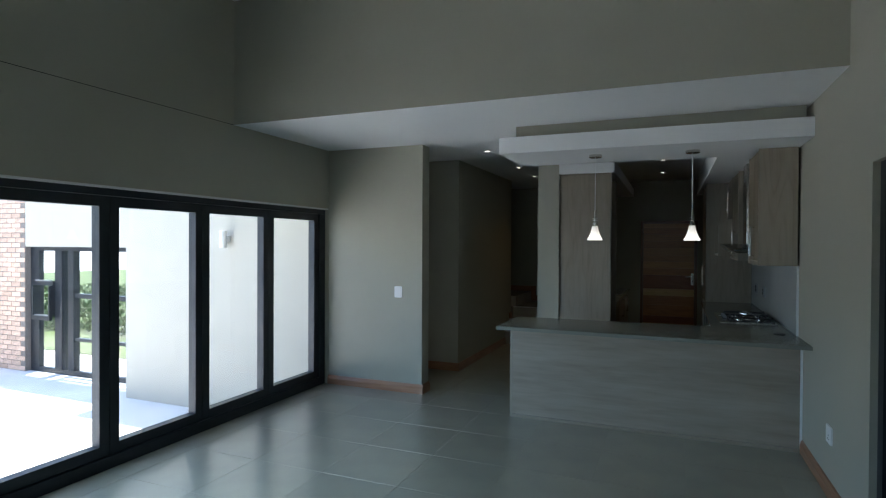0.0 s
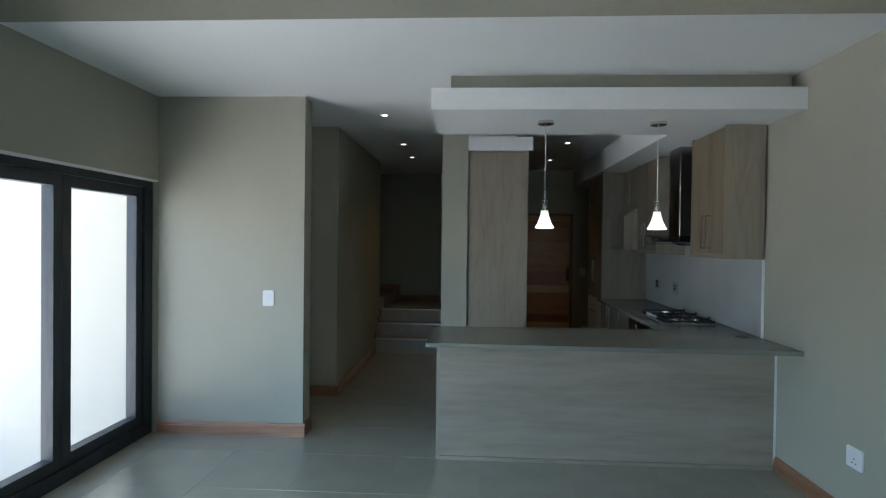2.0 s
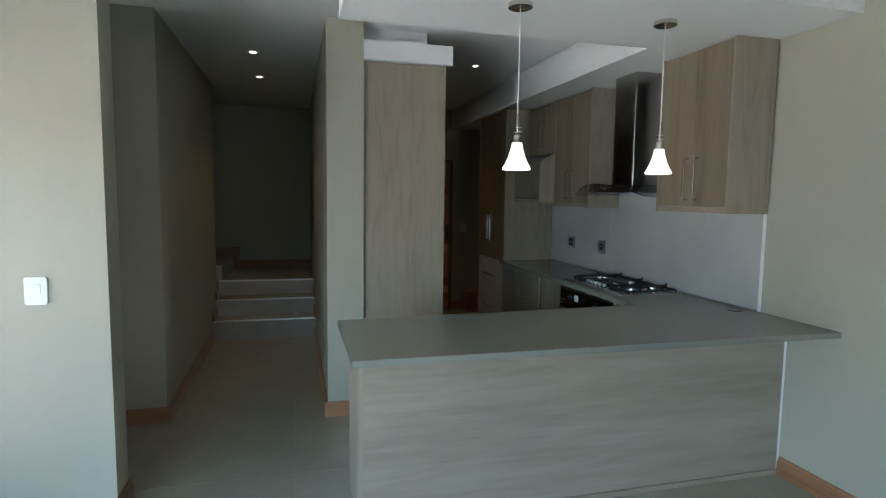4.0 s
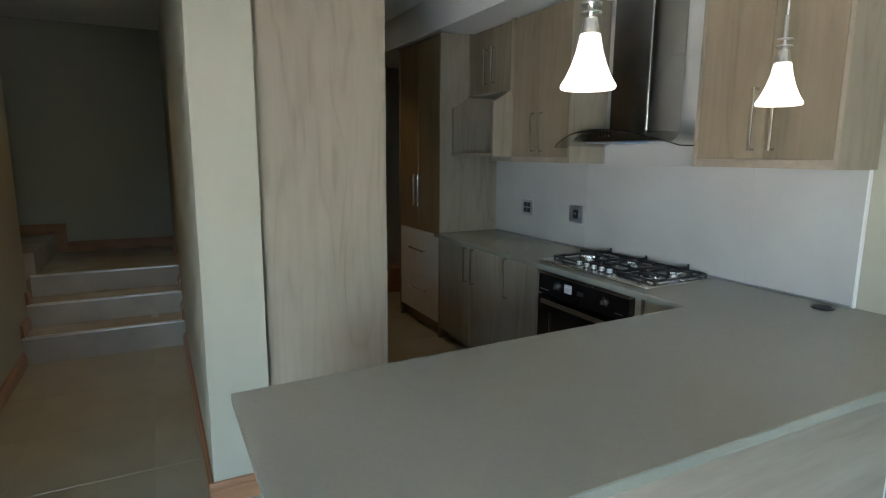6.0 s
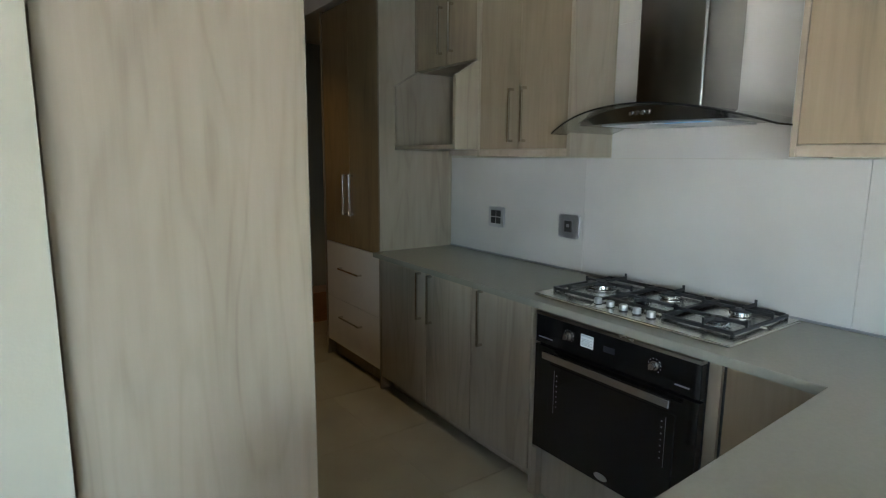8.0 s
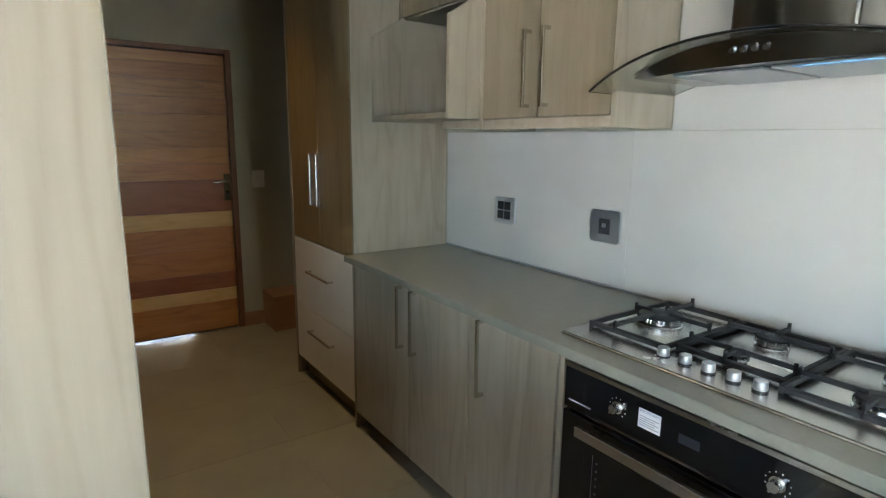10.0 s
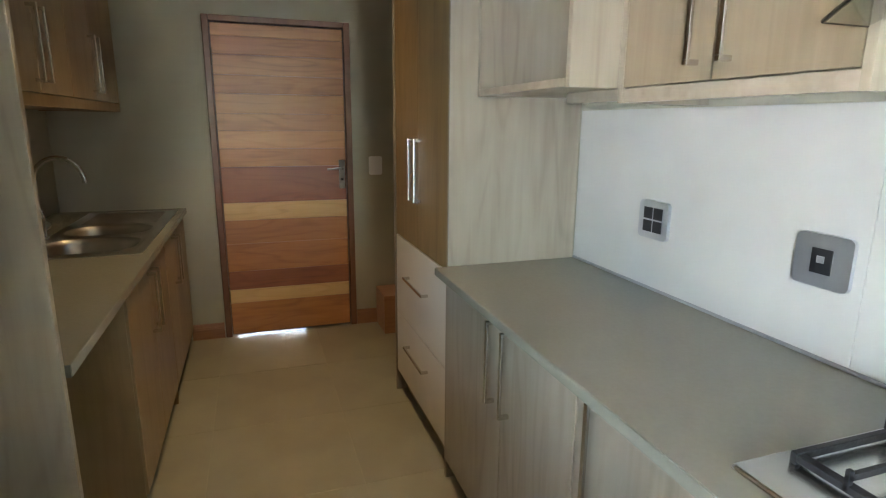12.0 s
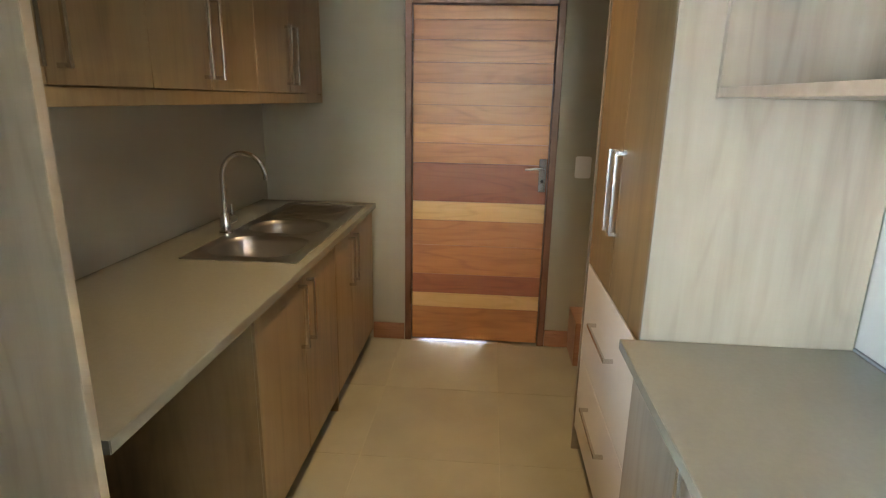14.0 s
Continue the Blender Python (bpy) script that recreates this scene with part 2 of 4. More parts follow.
sl.new(sr.outputs["Result"], sn["Principled BSDF"].inputs["Emission Strength"])
M_LED = glow("downlight_lens", (1.0, 0.92, 0.8), 2.5)
M_FILM = mat("blue_protective_film", (0.16, 0.42, 0.70), 0.35, vary=0.05, bump=0)
M_GLASS = pane_glass("clear_glass")
M_HOODGLASS = glass("smoked_edge_glass", (0.82, 0.86, 0.84))
M_SHADOW = mat("black_shadow_gap", (0.02, 0.018, 0.016), 0.9, vary=0.0, bump=0)
PLANK_TONES = {
    "tan": wood("tan_saligna", (0.63, 0.32, 0.115), (0.54, 0.245, 0.08), (0.34, 0.145, 0.047), axis="x", rough=0.38, coat=0.5, size=1.3, cath=0.32),
    "red": wood("red_saligna", (0.36, 0.13, 0.05), (0.29, 0.092, 0.033), (0.19, 0.056, 0.02), axis="x", rough=0.38, coat=0.5, size=1.3, cath=0.32),
    "pale": wood("pale_saligna", (0.74, 0.52, 0.25), (0.66, 0.43, 0.18), (0.50, 0.29, 0.105), axis="x", rough=0.38, coat=0.5, size=1.3, cath=0.32),
    "orange": wood("orange_saligna", (0.55, 0.26, 0.088), (0.46, 0.19, 0.056), (0.30, 0.108, 0.031), axis="x", rough=0.38, coat=0.5, size=1.3, cath=0.32),
}

# ---- mesh helpers ----


def boxes(*specs, bevel=0.0):
    """One bmesh of boxes, each (x0, x1, y0, y1, z0, z1)."""
    bm = bmesh.new()
    for x0, x1, y0, y1, z0, z1 in specs:
        m = Matrix.Translation(((x0 + x1) / 2, (y0 + y1) / 2, (z0 + z1) / 2)) @ Matrix.Diagonal((abs(x1 - x0), abs(y1 - y0), abs(z1 - z0), 1))
        bmesh.ops.create_cube(bm, size=1.0, matrix=m)
    if bevel:
        bmesh.ops.bevel(bm, geom=list(bm.edges), offset=bevel, segments=2, affect="EDGES", profile=0.5)
    return bm


def cyl(bm, a, b, r0, r1=None, seg=24, caps=True):
    """A round bar or cone from a to b added to bm."""
    a, b = Vector(a), Vector(b)
    r1 = r0 if r1 is None else r1
    q = (b - a).to_track_quat("Z", "Y").to_matrix().to_4x4()
    m = Matrix.Translation((a + b) / 2) @ q
    bmesh.ops.create_cone(bm, cap_ends=caps, segments=seg, radius1=r0, radius2=r1, depth=(b - a).length, matrix=m)
    return bm


def lathe(profile, centre, seg=32, axis="z"):
    """Turned shape: profile of (radius, height) round an upright axis."""
    bm = bmesh.new()
    rings = []
    for r, h in profile:
        ring = []
        for k in range(seg):
            a = 2 * math.pi * k / seg
            ring.append(bm.verts.new((centre[0] + r * math.cos(a), centre[1] + r * math.sin(a), centre[2] + h)))
        rings.append(ring)
    for p, q in zip(rings, rings[1:]):
        for k in range(seg):
            bm.faces.new((p[k], p[(k + 1) % seg], q[(k + 1) % seg], q[k]))
    bmesh.ops.recalc_face_normals(bm, faces=bm.faces)
    return bm


def prism(points, axis, a, b):
    """A flat outline drawn along one axis from a to b. points are the two other coordinates in x, y, z order."""
    bm = bmesh.new()

    def put(p, v):
        return {"x": (v, p[0], p[1]), "y": (p[0], v, p[1]), "z": (p[0], p[1], v)}[axis]

    lo = [bm.verts.new(put(p, a)) for p in points]
    hi = [bm.verts.new(put(p, b)) for p in points]
    n = len(points)
    bm.faces.new(lo)
    bm.faces.new(hi[::-1])
    for k in range(n):
        bm.faces.new((lo[k], hi[k], hi[(k + 1) % n], lo[(k + 1) % n]))
    bmesh.ops.recalc_face_normals(bm, faces=bm.faces)
    return bm


def tube(points, r, seg=12):
    """A bent round tube through points."""
    bm = bmesh.new()
    rings = []
    pts = [Vector(p) for p in points]
    for k, p in enumerate(pts):
        d = (pts[min(k + 1, len(pts) - 1)] - pts[max(k - 1, 0)]).normalized()
        side = d.cross(Vector((0.3, 1, 0.1))).normalized()
        up = d.cross(side)
        rings.append([bm.verts.new(p + r * (math.cos(2 * math.pi * j / seg) * side + math.sin(2 * math.pi * j / seg) * up)) for j in range(seg)])
    for p, q in zip(rings, rings[1:]):
        for j in range(seg):
            bm.faces.new((p[j], p[(j + 1) % seg], q[(j + 1) % seg], q[j]))
    bm.faces.new(rings[0])
    bm.faces.new(rings[-1])
    bmesh.ops.recalc_face_normals(bm, faces=bm.faces)
    return bm


def smooth(bm, limit=40):
    for f in bm.faces:
        f.smooth = True
    for e in bm.edges:
        if len(e.link_faces) == 2 and e.calc_face_angle(0) > radians(limit):
            e.smooth = False
    return bm


def mesh_of(name, bm, material, base=(0, 0, 0)):
    bmesh.ops.translate(bm, verts=bm.verts, vec=-Vector(base))
    me = bpy.data.meshes.new(name)
    bm.to_mesh(me)
    bm.free()
    me.materials.append(material)
    return me


BASE = {}


def thing(name, base, label, category, group=""):
    ob = new(name)
    ob.empty_display_size = 0.1
    ob.location = base
    BASE[ob.name] = Vector(base)
    return tagged(ob, label, category, group)


def part(name, bm, material, parent, label=""):
    """Links a bmesh, drawn in the place's own metres, as one mesh under a thing or a part."""
    ob = new(name, mesh_of(name, bm, material, BASE[parent.name]))
    ob.parent = parent
    BASE[ob.name] = BASE[parent.name]
    return tagged(ob, label)


def single(name, bm, material, label, category="", kind="", group=""):
    ob = new(name, mesh_of(name, bm, material))
    BASE[ob.name] = Vector((0, 0, 0))
    return tagged(ob, label, category, group, kind)


# ---- plan ----
WEST, EAST, SOUTH, NORTH = -3.385, 1.334, -3.2, 10.79
LOW, HIGH = 2.736, 3.87
FASCIA = 4.70
HALL_W, HALL_E, HALL_N = -2.2, -1.13, 11.36
LAND = 0.56
KIT_W = -1.0
PATIO = -0.53

# ---- structure ----
floor = single("floor", boxes((-3.61, 1.6, -3.5, 11.0, -0.25, -0.0016)), M_GROUT, "pale grout bed under grey porcelain floor tiles", "floor", "structure")
wall_west = single("wall_west", boxes((-3.61, WEST, -3.5, 0.85, -0.6, HIGH), (-3.61, WEST, 0.85, 6.224, 2.057, HIGH), (-3.61, WEST, 0.85, 6.224, -0.6, -0.004), (-3.61, WEST, 6.224, 6.46, -0.6, LOW)), M_WALL, "olive grey painted wall over the folding doors", "wall", "structure")
single("wall_fascia", boxes((-3.61, 1.6, FASCIA, FASCIA + 0.2, LOW + 0.002, HIGH)), M_WALL, "olive grey painted drop wall above the low ceiling", "wall", "structure")
single("wall_hall_front", boxes((WEST, -2.176, 6.236, 6.42, -0.01, LOW)), M_WALL, "olive grey painted wall beside the folding doors", "wall", "structure")
single("wall_hall_west", boxes((-4.6, HALL_W, 7.43, 10.0, -0.01, LOW)), M_WALL, "olive grey painted passage wall", "wall", "structure")
single("wall_hall_north", boxes((-4.6, HALL_E, HALL_N, HALL_N + 0.2, -0.01, LOW)), M_WALL, "olive grey painted wall behind the stair landing", "wall", "structure")
single("wall_side_passage", boxes((-4.8, -4.6, 6.46, 11.6, -0.01, LOW)), M_WALL, "olive grey painted wall closing the side passage", "wall", "structure")
single("wall_between_hall_and_kitchen", boxes((HALL_E, KIT_W, 7.45, HALL_N, -0.01, LOW)), M_WALL, "olive grey painted wall between passage and kitchen", "wall", "structure")
single("wall_nib", boxes((HALL_E, -0.880, 7.285, 7.45, -0.01, LOW)), M_WALL, "olive grey painted wall end beside the fridge niche", "wall", "structure")
single("wall_east", boxes((EAST, 1.6, -3.5, 2.3, -0.01, HIGH), (EAST, 1.6, 2.3, 4.27, 2.10, HIGH), (EAST, 1.6, 4.27, 11.0, -0.01, HIGH)), M_WALL, "olive grey painted long wall of living room and kitchen", "wall", "structure")
single("wall_kitchen_north", boxes((KIT_W, -0.13, NORTH, NORTH + 0.2, -0.01, LOW), (-0.13, 0.748, NORTH, NORTH + 0.2, 2.045, LOW), (0.748, EAST, NORTH, NORTH + 0.2, -0.01, LOW)), M_WALL, "olive grey painted kitchen wall around the back door", "wall", "structure")
single("wall_south", boxes((-3.61, -0.45, -3.5, SOUTH, -0.6, HIGH), (0.85, 1.6, -3.5, SOUTH, -0.6, HIGH), (-0.45, 0.85, -3.5, SOUTH, 2.55, HIGH), (-0.45, 0.85, -3.5, SOUTH, -0.6, 1.25)), M_WALL, "olive grey painted living room back wall with a small window", "wall", "structure")
single("ceiling_low", boxes((-4.8, 1.6, FASCIA + 0.001, 11.7, LOW, LOW + 0.15)), M_WHITE, "flat white painted ceiling over passage and kitchen", "ceiling", "structure")
single("ceiling_high", boxes((-3.61, 1.6, -3.5, FASCIA + 0.2, HIGH, HIGH + 0.15)), M_WHITE, "high white living room ceiling", "ceiling", "structure")
single("ceiling_bulkhead", boxes((-1.11, EAST, 5.57, 6.44, 2.473, 2.618)), M_WHITE, "white dropped bulkhead slab over the peninsula", "bulkhead", "structure")
single("ceiling_bulkhead_plinth", boxes((-0.985, EAST - 0.03, 5.70, 6.40, 2.618, LOW)), M_WALL, "olive grey recessed plinth between bulkhead and ceiling", "bulkhead", "structure")
single("ceiling_bulkhead_east", boxes((0.74, EAST, 6.44, NORTH, 2.473, LOW)), M_WHITE, "white bulkhead above the wall cabinets", "bulkhead", "structure")
single("ceiling_bulkhead_west", boxes((-0.880, -0.253, 7.28, NORTH, 2.48, 2.612)), M_WHITE, "white bulkhead above the fridge niche and sink cabinets", "bulkhead", "structure")
single("ceiling_bulkhead_west_plinth", boxes((KIT_W, -0.40, 7.45, NORTH, 2.612, LOW)), M_WHITE, "white recessed plinth above the sink side bulkhead", "bulkhead", "structure")

# unseen eave, added to cut the high sky over the doors
single("ceiling_eave", boxes((-3.95, -3.61, -3.5, 6.199, 2.42, 2.60)), M_EXT, "unseen white plastered eave added to block sky over folding doors", "eave", "structure")
# unseen wall, added to close off low sky west of the patio
single("wall_west_wing", boxes((-13.3, -13.05, -8.0, 6.6, PATIO, 2.6)), M_EXT, "unseen plastered wall added to close off low sky at the patio", "wall", "structure")
# white strip paints the light that the soffit edge catches
single("trim_lintel", boxes((-3.445, WEST + 0.003, 0.86, 6.222, 2.042, 2.0565)), M_WHITE, "white strip painting the light on the lintel soffit edge", "trim", "structure")
single("trim_wall_joint", boxes((WEST - 0.01, WEST + 0.0015, -3.1, FASCIA - 0.01, 2.734, 2.738)), M_SHADOW, "thin dark plaster joint along the wall", "trim", "structure")

# stairs at the end of the passage
stairs = tagged(new("stairs"), "grey tiled stairs with metal nosings rising to a landing", "stairs", kind="structure")
BASE[stairs.name] = Vector((0, 0, 0))
RISE = [(9.62, 0.0, 0.205), (9.89, 0.205, 0.385), (10.16, 0.385, LAND)]
for k, (y, z0, z1) in enumerate(RISE):
    y2 = RISE[k + 1][0] if k < 2 else HALL_N
    part("step", boxes((HALL_W, HALL_E, y, HALL_N, z0, z1 - 0.004)), M_STAIR, stairs)
    part("nosing", boxes((HALL_W + 0.005, HALL_E - 0.005, y - 0.006, y + 0.03, z1 - 0.012, z1 + 0.002), bevel=0.002), M_TRIM, stairs, "bright metal stair nosing")
part("landing", boxes((-4.6, HALL_W, 10.0, HALL_N, 0.0, LAND - 0.004)), M_STAIR, stairs)
part("step", boxes((-4.6, -2.16, 10.17, HALL_N, LAND - 0.004, LAND + 0.18)), M_STAIR, stairs)


# skirting boards with a stepped, rounded profile
def skirting(name, a, b, wall, side, axis, h=0.102, z=0.0, mat_=None):
    """Board along an axis from a to b against a wall plane; side is +1 or -1, the way the room lies."""
    prof = [(0, 0), (0.021, 0), (0.021, 0.066), (0.017, 0.072), (0.0185, 0.078), (0.014, 0.084), (0.013, h - 0.012), (0.009, h - 0.003), (0, h)]
    pts = [(wall + side * (0.0005 + p), z + q) for p, q in prof]
    bm = prism(pts, axis, a, b)
    return single(name, bm, mat_ or (M_SKIRT if axis == "x" else M_SKIRT_Y), "varnished reddish wooden skirting board with moulded top", "skirting", "structure")


skirting("baseboard_hall_front", WEST + 0.002, -2.155, 6.236, -1, "x")
skirting("baseboard_hall_front_return", 6.236, 6.42, -2.176, 1, "y")
skirting("baseboard_hall_west_end", -4.5, HALL_W + 0.021, 7.43, -1, "x")
skirting("baseboard_hall_west", 7.43, 9.618, HALL_W, 1, "y")
skirting("baseboard_wall_end", HALL_E - 0.021, -0.877, 7.285, -1, "x")
skirting("baseboard_hall_east", 7.285, 9.618, HALL_E, -1, "y")
skirting("baseboard_east", -3.1, 2.2, EAST, -1, "y")
skirting("baseboard_east_far", 4.34, 5.856, EAST, -1, "y")
skirting("baseboard_kitchen_north_west", -0.34, -0.141, NORTH, -1, "x")
skirting("baseboard_kitchen_north_east", 0.755, 0.90, NORTH, -1, "x")
skirting("baseboard_landing", -2.07, HALL_E, HALL_N, -1, "x", z=LAND, h=0.10)
single("trim_landing_step", boxes((-2.16, -2.07, HALL_N - 0.02, HALL_N, LAND, LAND + 0.18), bevel=0.003), M_SKIRT, "varnished reddish upright skirting piece at the landing step", "skirting", "structure")
skirting("baseboard_landing_upper", -4.5, -2.07, HALL_N, -1, "x", z=LAND + 0.18, h=0.10)
for k, (y, z0, z1) in enumerate(RISE):
    y2 = RISE[k + 1][0] if k < 2 else 11.33
    skirting("baseboard_stair_east", y, y2, HALL_E, -1, "y", z=z1, h=0.10)
    skirting("baseboard_stair_west", y, min(y2, 9.998), HALL_W, 1, "y", z=z1, h=0.10) if y < 9.99 else None
single("baseboard_block", boxes((0.90, 1.30, 10.51, NORTH - 0.002, 0.0, 0.27), bevel=0.004), M_SKIRT, "varnished reddish wooden boxing in the kitchen corner", "skirting", "structure")

# ---- folding doors to the patio ----
FD = (-3.525, -3.445)
folding_door = tagged(new("door_1"), "closed dark aluminium folding glass doors to the patio", "folding door", kind="structure")
BASE[folding_door.name] = Vector((0, 0, 0))
part("sill_rail", boxes((FD[0] - 0.02, FD[1] + 0.02, 0.85, 6.222, -0.002, 0.09), bevel=0.003), M_ALU, folding_door)
part("head_rail", boxes((FD[0] - 0.02, FD[1] + 0.02, 0.85, 6.222, 1.99, 2.056), bevel=0.003), M_ALU, folding_door)
part("jamb", boxes((FD[0] - 0.02, FD[1] + 0.02, 6.112, 6.222, 0.09, 1.99), bevel=0.003), M_ALU, folding_door)
part("jamb", boxes((FD[0] - 0.02, FD[1] + 0.02, 0.85, 0.93, 0.09, 1.99), bevel=0.003), M_ALU, folding_door)
EDGES = [0.93, 1.772, 2.642, 3.512, 4.388, 5.253, 6.112]
for y0, y1 in zip(EDGES, EDGES[1:]):
    st = 0.078
    leaf = part("leaf", boxes((FD[0], FD[1], y0 + 0.003, y0 + st, 0.093, 1.987), (FD[0], FD[1], y1 - st, y1 - 0.003, 0.093, 1.987), (FD[0], FD[1], y0 + st, y1 - st, 0.093, 0.172), (FD[0], FD[1], y0 + st, y1 - st, 1.912, 1.987)), M_ALU, folding_door)
    pane = part("pane", boxes((-3.489, -3.481, y0 + st - 0.006, y1 - st + 0.006, 0.167, 1.917)), M_GLASS, leaf, "clear glass pane")
    pane.visible_shadow = False

# dark framed opening in the long wall, filled solid to keep daylight out
side_door = tagged(new("door_2"), "dark aluminium door in the long wall, leaves solid to block daylight", "door", kind="structure")
BASE[side_door.name] = Vector((0, 0, 0))
part("door_frame", boxes((1.37, 1.47, 4.19, 4.275, 0, 2.105), (1.37, 1.47, 2.295, 2.38, 0, 2.105), (1.37, 1.47, 2.38, 4.19, 2.02, 2.105)), M_ALU, side_door)
for a, b in ((2.384, 3.282), (3.288, 4.186)):
    part("door_leaf", boxes((1.39, 1.45, a, b, 0.004, 2.016), bevel=0.003), M_ALU, side_door)

# window behind, which gives the sheen on the far door
back_window = tagged(new("window_2"), "dark aluminium framed window in the living room back wall", "window", kind="structure")
BASE[back_window.name] = Vector((0, 0, 0))
part("window_frame", boxes((-0.45, 0.85, -3.4, -3.32, 1.25, 1.31), (-0.45, 0.85, -3.4, -3.32, 2.49, 2.55), *[(x - 0.03, x + 0.03, -3.4, -3.32, 1.31, 2.49) for x in (-0.42, 0.2, 0.82)]), M_ALU, back_window)
for a, b in ((-0.395, 0.175), (0.225, 0.795)):
    p_ = part("pane", boxes((a, b, -3.364, -3.356, 1.305, 2.495)), M_GLASS, back_window)
    p_.visible_shadow = False

# ---- kitchen: peninsula and worktops ----


def rounded(x0, x1, z0, z1, r, seg=6):
    pts = []
    for cx, cz, a0 in ((x1 - r, z0 + r, -90), (x1 - r, z1 - r, 0), (x0 + r, z1 - r, 90), (x0 + r, z0 + r, 180)):
        for k in range(seg + 1):
            a = radians(a0 + 90 * k / seg)
            pts.append((cx + r * math.cos(a), cz + r * math.sin(a)))
    return pts


peninsula = thing("kitchen_peninsula", (0.1, 6.1, 0), "grey oak laminate clad kitchen peninsula against the wall", "kitchen counter")
part("front_panel", boxes((-1.05, 1.312, 5.86, 5.878, 0.03, 0.868), bevel=0.001), M_LAM_H, peninsula)
part("end_panel", boxes((-1.072, -1.05, 5.86, 6.30, 0.0, 0.868), bevel=0.001), M_LAM, peninsula)
part("base_strip", boxes((-1.05, 1.312, 5.852, 5.876, 0.0, 0.028), bevel=0.002), M_LAM_H, peninsula, "thin pale kick strip along the floor")
part("wall_filler", boxes((1.314, 1.331, 5.862, 5.88, 0.0, 0.868)), M_PLASTIC, peninsula, "white filler strip at the wall")
part("carcass", boxes((-1.048, 0.79, 5.88, 6.28, 0.10, 0.866)), M_LAM, peninsula)
part("kick_plate", boxes((-1.03, 0.74, 6.22, 6.24, 0.0, 0.10)), M_LAM_H, peninsula)
for k in range(3):
    a = -1.02 + k * 0.60
    part("door", boxes((a, a + 0.594, 6.282, 6.30, 0.115, 0.86), bevel=0.0015), M_LAM, peninsula)

worktop = thing("kitchen_worktop", (0.9, 7.0, 0.87), "smooth grey quartz worktop running along wall and peninsula", "worktop")
L_TOP = [(-1.128, 5.570), (1.332, 5.548), (1.332, 8.866), (0.727, 8.866), (0.706, 6.400), (-1.130, 6.330)]
bm = prism(L_TOP, "z", 0.870, 0.900)
bmesh.ops.bevel(bm, geom=[e for e in bm.edges if abs((e.verts[0].co - e.verts[1].co).z) < 1e-6], offset=0.002, segments=2, affect="EDGES")
part("top", bm, M_TOP, worktop)
part("upstand", boxes((1.3125, 1.3205, 6.075, 8.862, 0.9005, 0.909), bevel=0.002), M_INK, worktop, "narrow grey joint strip along the wall")

grommet = thing("cable_grommet", (1.205, 6.123, 0.9), "round black plastic cable cover set in the worktop", "cable grommet")
part("rim", smooth(lathe([(0.0, 0.001), (0.042, 0.001), (0.045, 0.003), (0.042, 0.006), (0.034, 0.0065), (0.032, 0.0045), (0.0, 0.0045)], (1.205, 6.123, 0.9))), M_RUBBER, grommet)


def bar_handle(parent, face, along, z0, z1, axis="z", out=-1):
    """Flat D-shaped bar handle on a front that faces along x. along: the y of an upright one; for axis y, z0 and z1 are its ends in y and along is z."""
    d = 0.034
    if axis == "z":
        a = boxes((face, face + out * d, along - 0.006, along + 0.006, z0, z0 + 0.012), (face, face + out * d, along - 0.006, along + 0.006, z1 - 0.012, z1), (face + out * (d - 0.009), face + out * d, along - 0.006, along + 0.006, z0 + 0.012, z1 - 0.012), bevel=0.0012)
    else:
        a = boxes((face, face + out * d, z0, z0 + 0.012, along - 0.006, along + 0.006), (face, face + out * d, z1 - 0.012, z1, along - 0.006, along + 0.006), (face + out * (d - 0.009), face + out * d, z0 + 0.012, z1 - 0.012, along - 0.006, along + 0.006), bevel=0.0012)
    return part("handle", a, M_NICKEL, parent, "satin metal bar handle")


def front(name, parent, face, y0, y1, z0, z1, material, out=-1, t=0.018):
    """A cabinet front that faces along x, with its visible gaps."""
    g = 0.0022
    return part(name, boxes((face, face - out * t, y0 + g, y1 - g, z0 + g, z1 - g), bevel=0.0012), material, parent)


# base cabinets between oven and tall unit
FACE = 0.768
base_pair = thing("base_cabinet", (1.05, 8.35, 0), "grey oak laminate base cabinet with two doors under the worktop", "cabinet")
part("carcass", boxes((0.789, 1.30, 7.942, 8.86, 0.10, 0.868)), M_LAM, base_pair)
part("kick_plate", boxes((0.862, 0.878, 7.942, 8.86, 0.0, 0.10)), M_LAM_H, base_pair)
d1 = front("door", base_pair, FACE, 7.942, 8.340, 0.10, 0.862, M_LAM)
bar_handle(d1, FACE, 8.288, 0.585, 0.852)
d2 = front("door", base_pair, FACE, 8.340, 8.84, 0.10, 0.862, M_LAM)
bar_handle(d2, FACE, 8.392, 0.585, 0.852)
base_one = thing("base_cabinet", (1.05, 7.68, 0), "grey oak laminate base cabinet with one door beside the oven", "cabinet")
part("carcass", boxes((0.789, 1.30, 7.52, 7.940, 0.10, 0.868)), M_LAM, base_one)
part("kick_plate", boxes((0.862, 0.878, 7.52, 7.940, 0.0, 0.10)), M_LAM_H, base_one)
d3 = front("door", base_one, FACE, 7.525, 7.940, 0.10, 0.862, M_LAM)
bar_handle(d3, FACE, 7.858, 0.583, 0.857)
oven_unit = thing("oven_housing", (1.05, 7.08, 0), "grey oak laminate housing around the built-in oven", "cabinet")
part("side_panel", boxes((0.770, 1.30, 7.500, 7.518, 0.0, 0.868)), M_LAM, oven_unit)
part("side_panel", boxes((0.770, 1.30, 6.702, 6.742, 0.0, 0.868)), M_LAM, oven_unit)
part("top_rail", boxes((0.775, 0.79, 6.744, 7.498, 0.857, 0.868)), M_LAM_H, oven_unit)
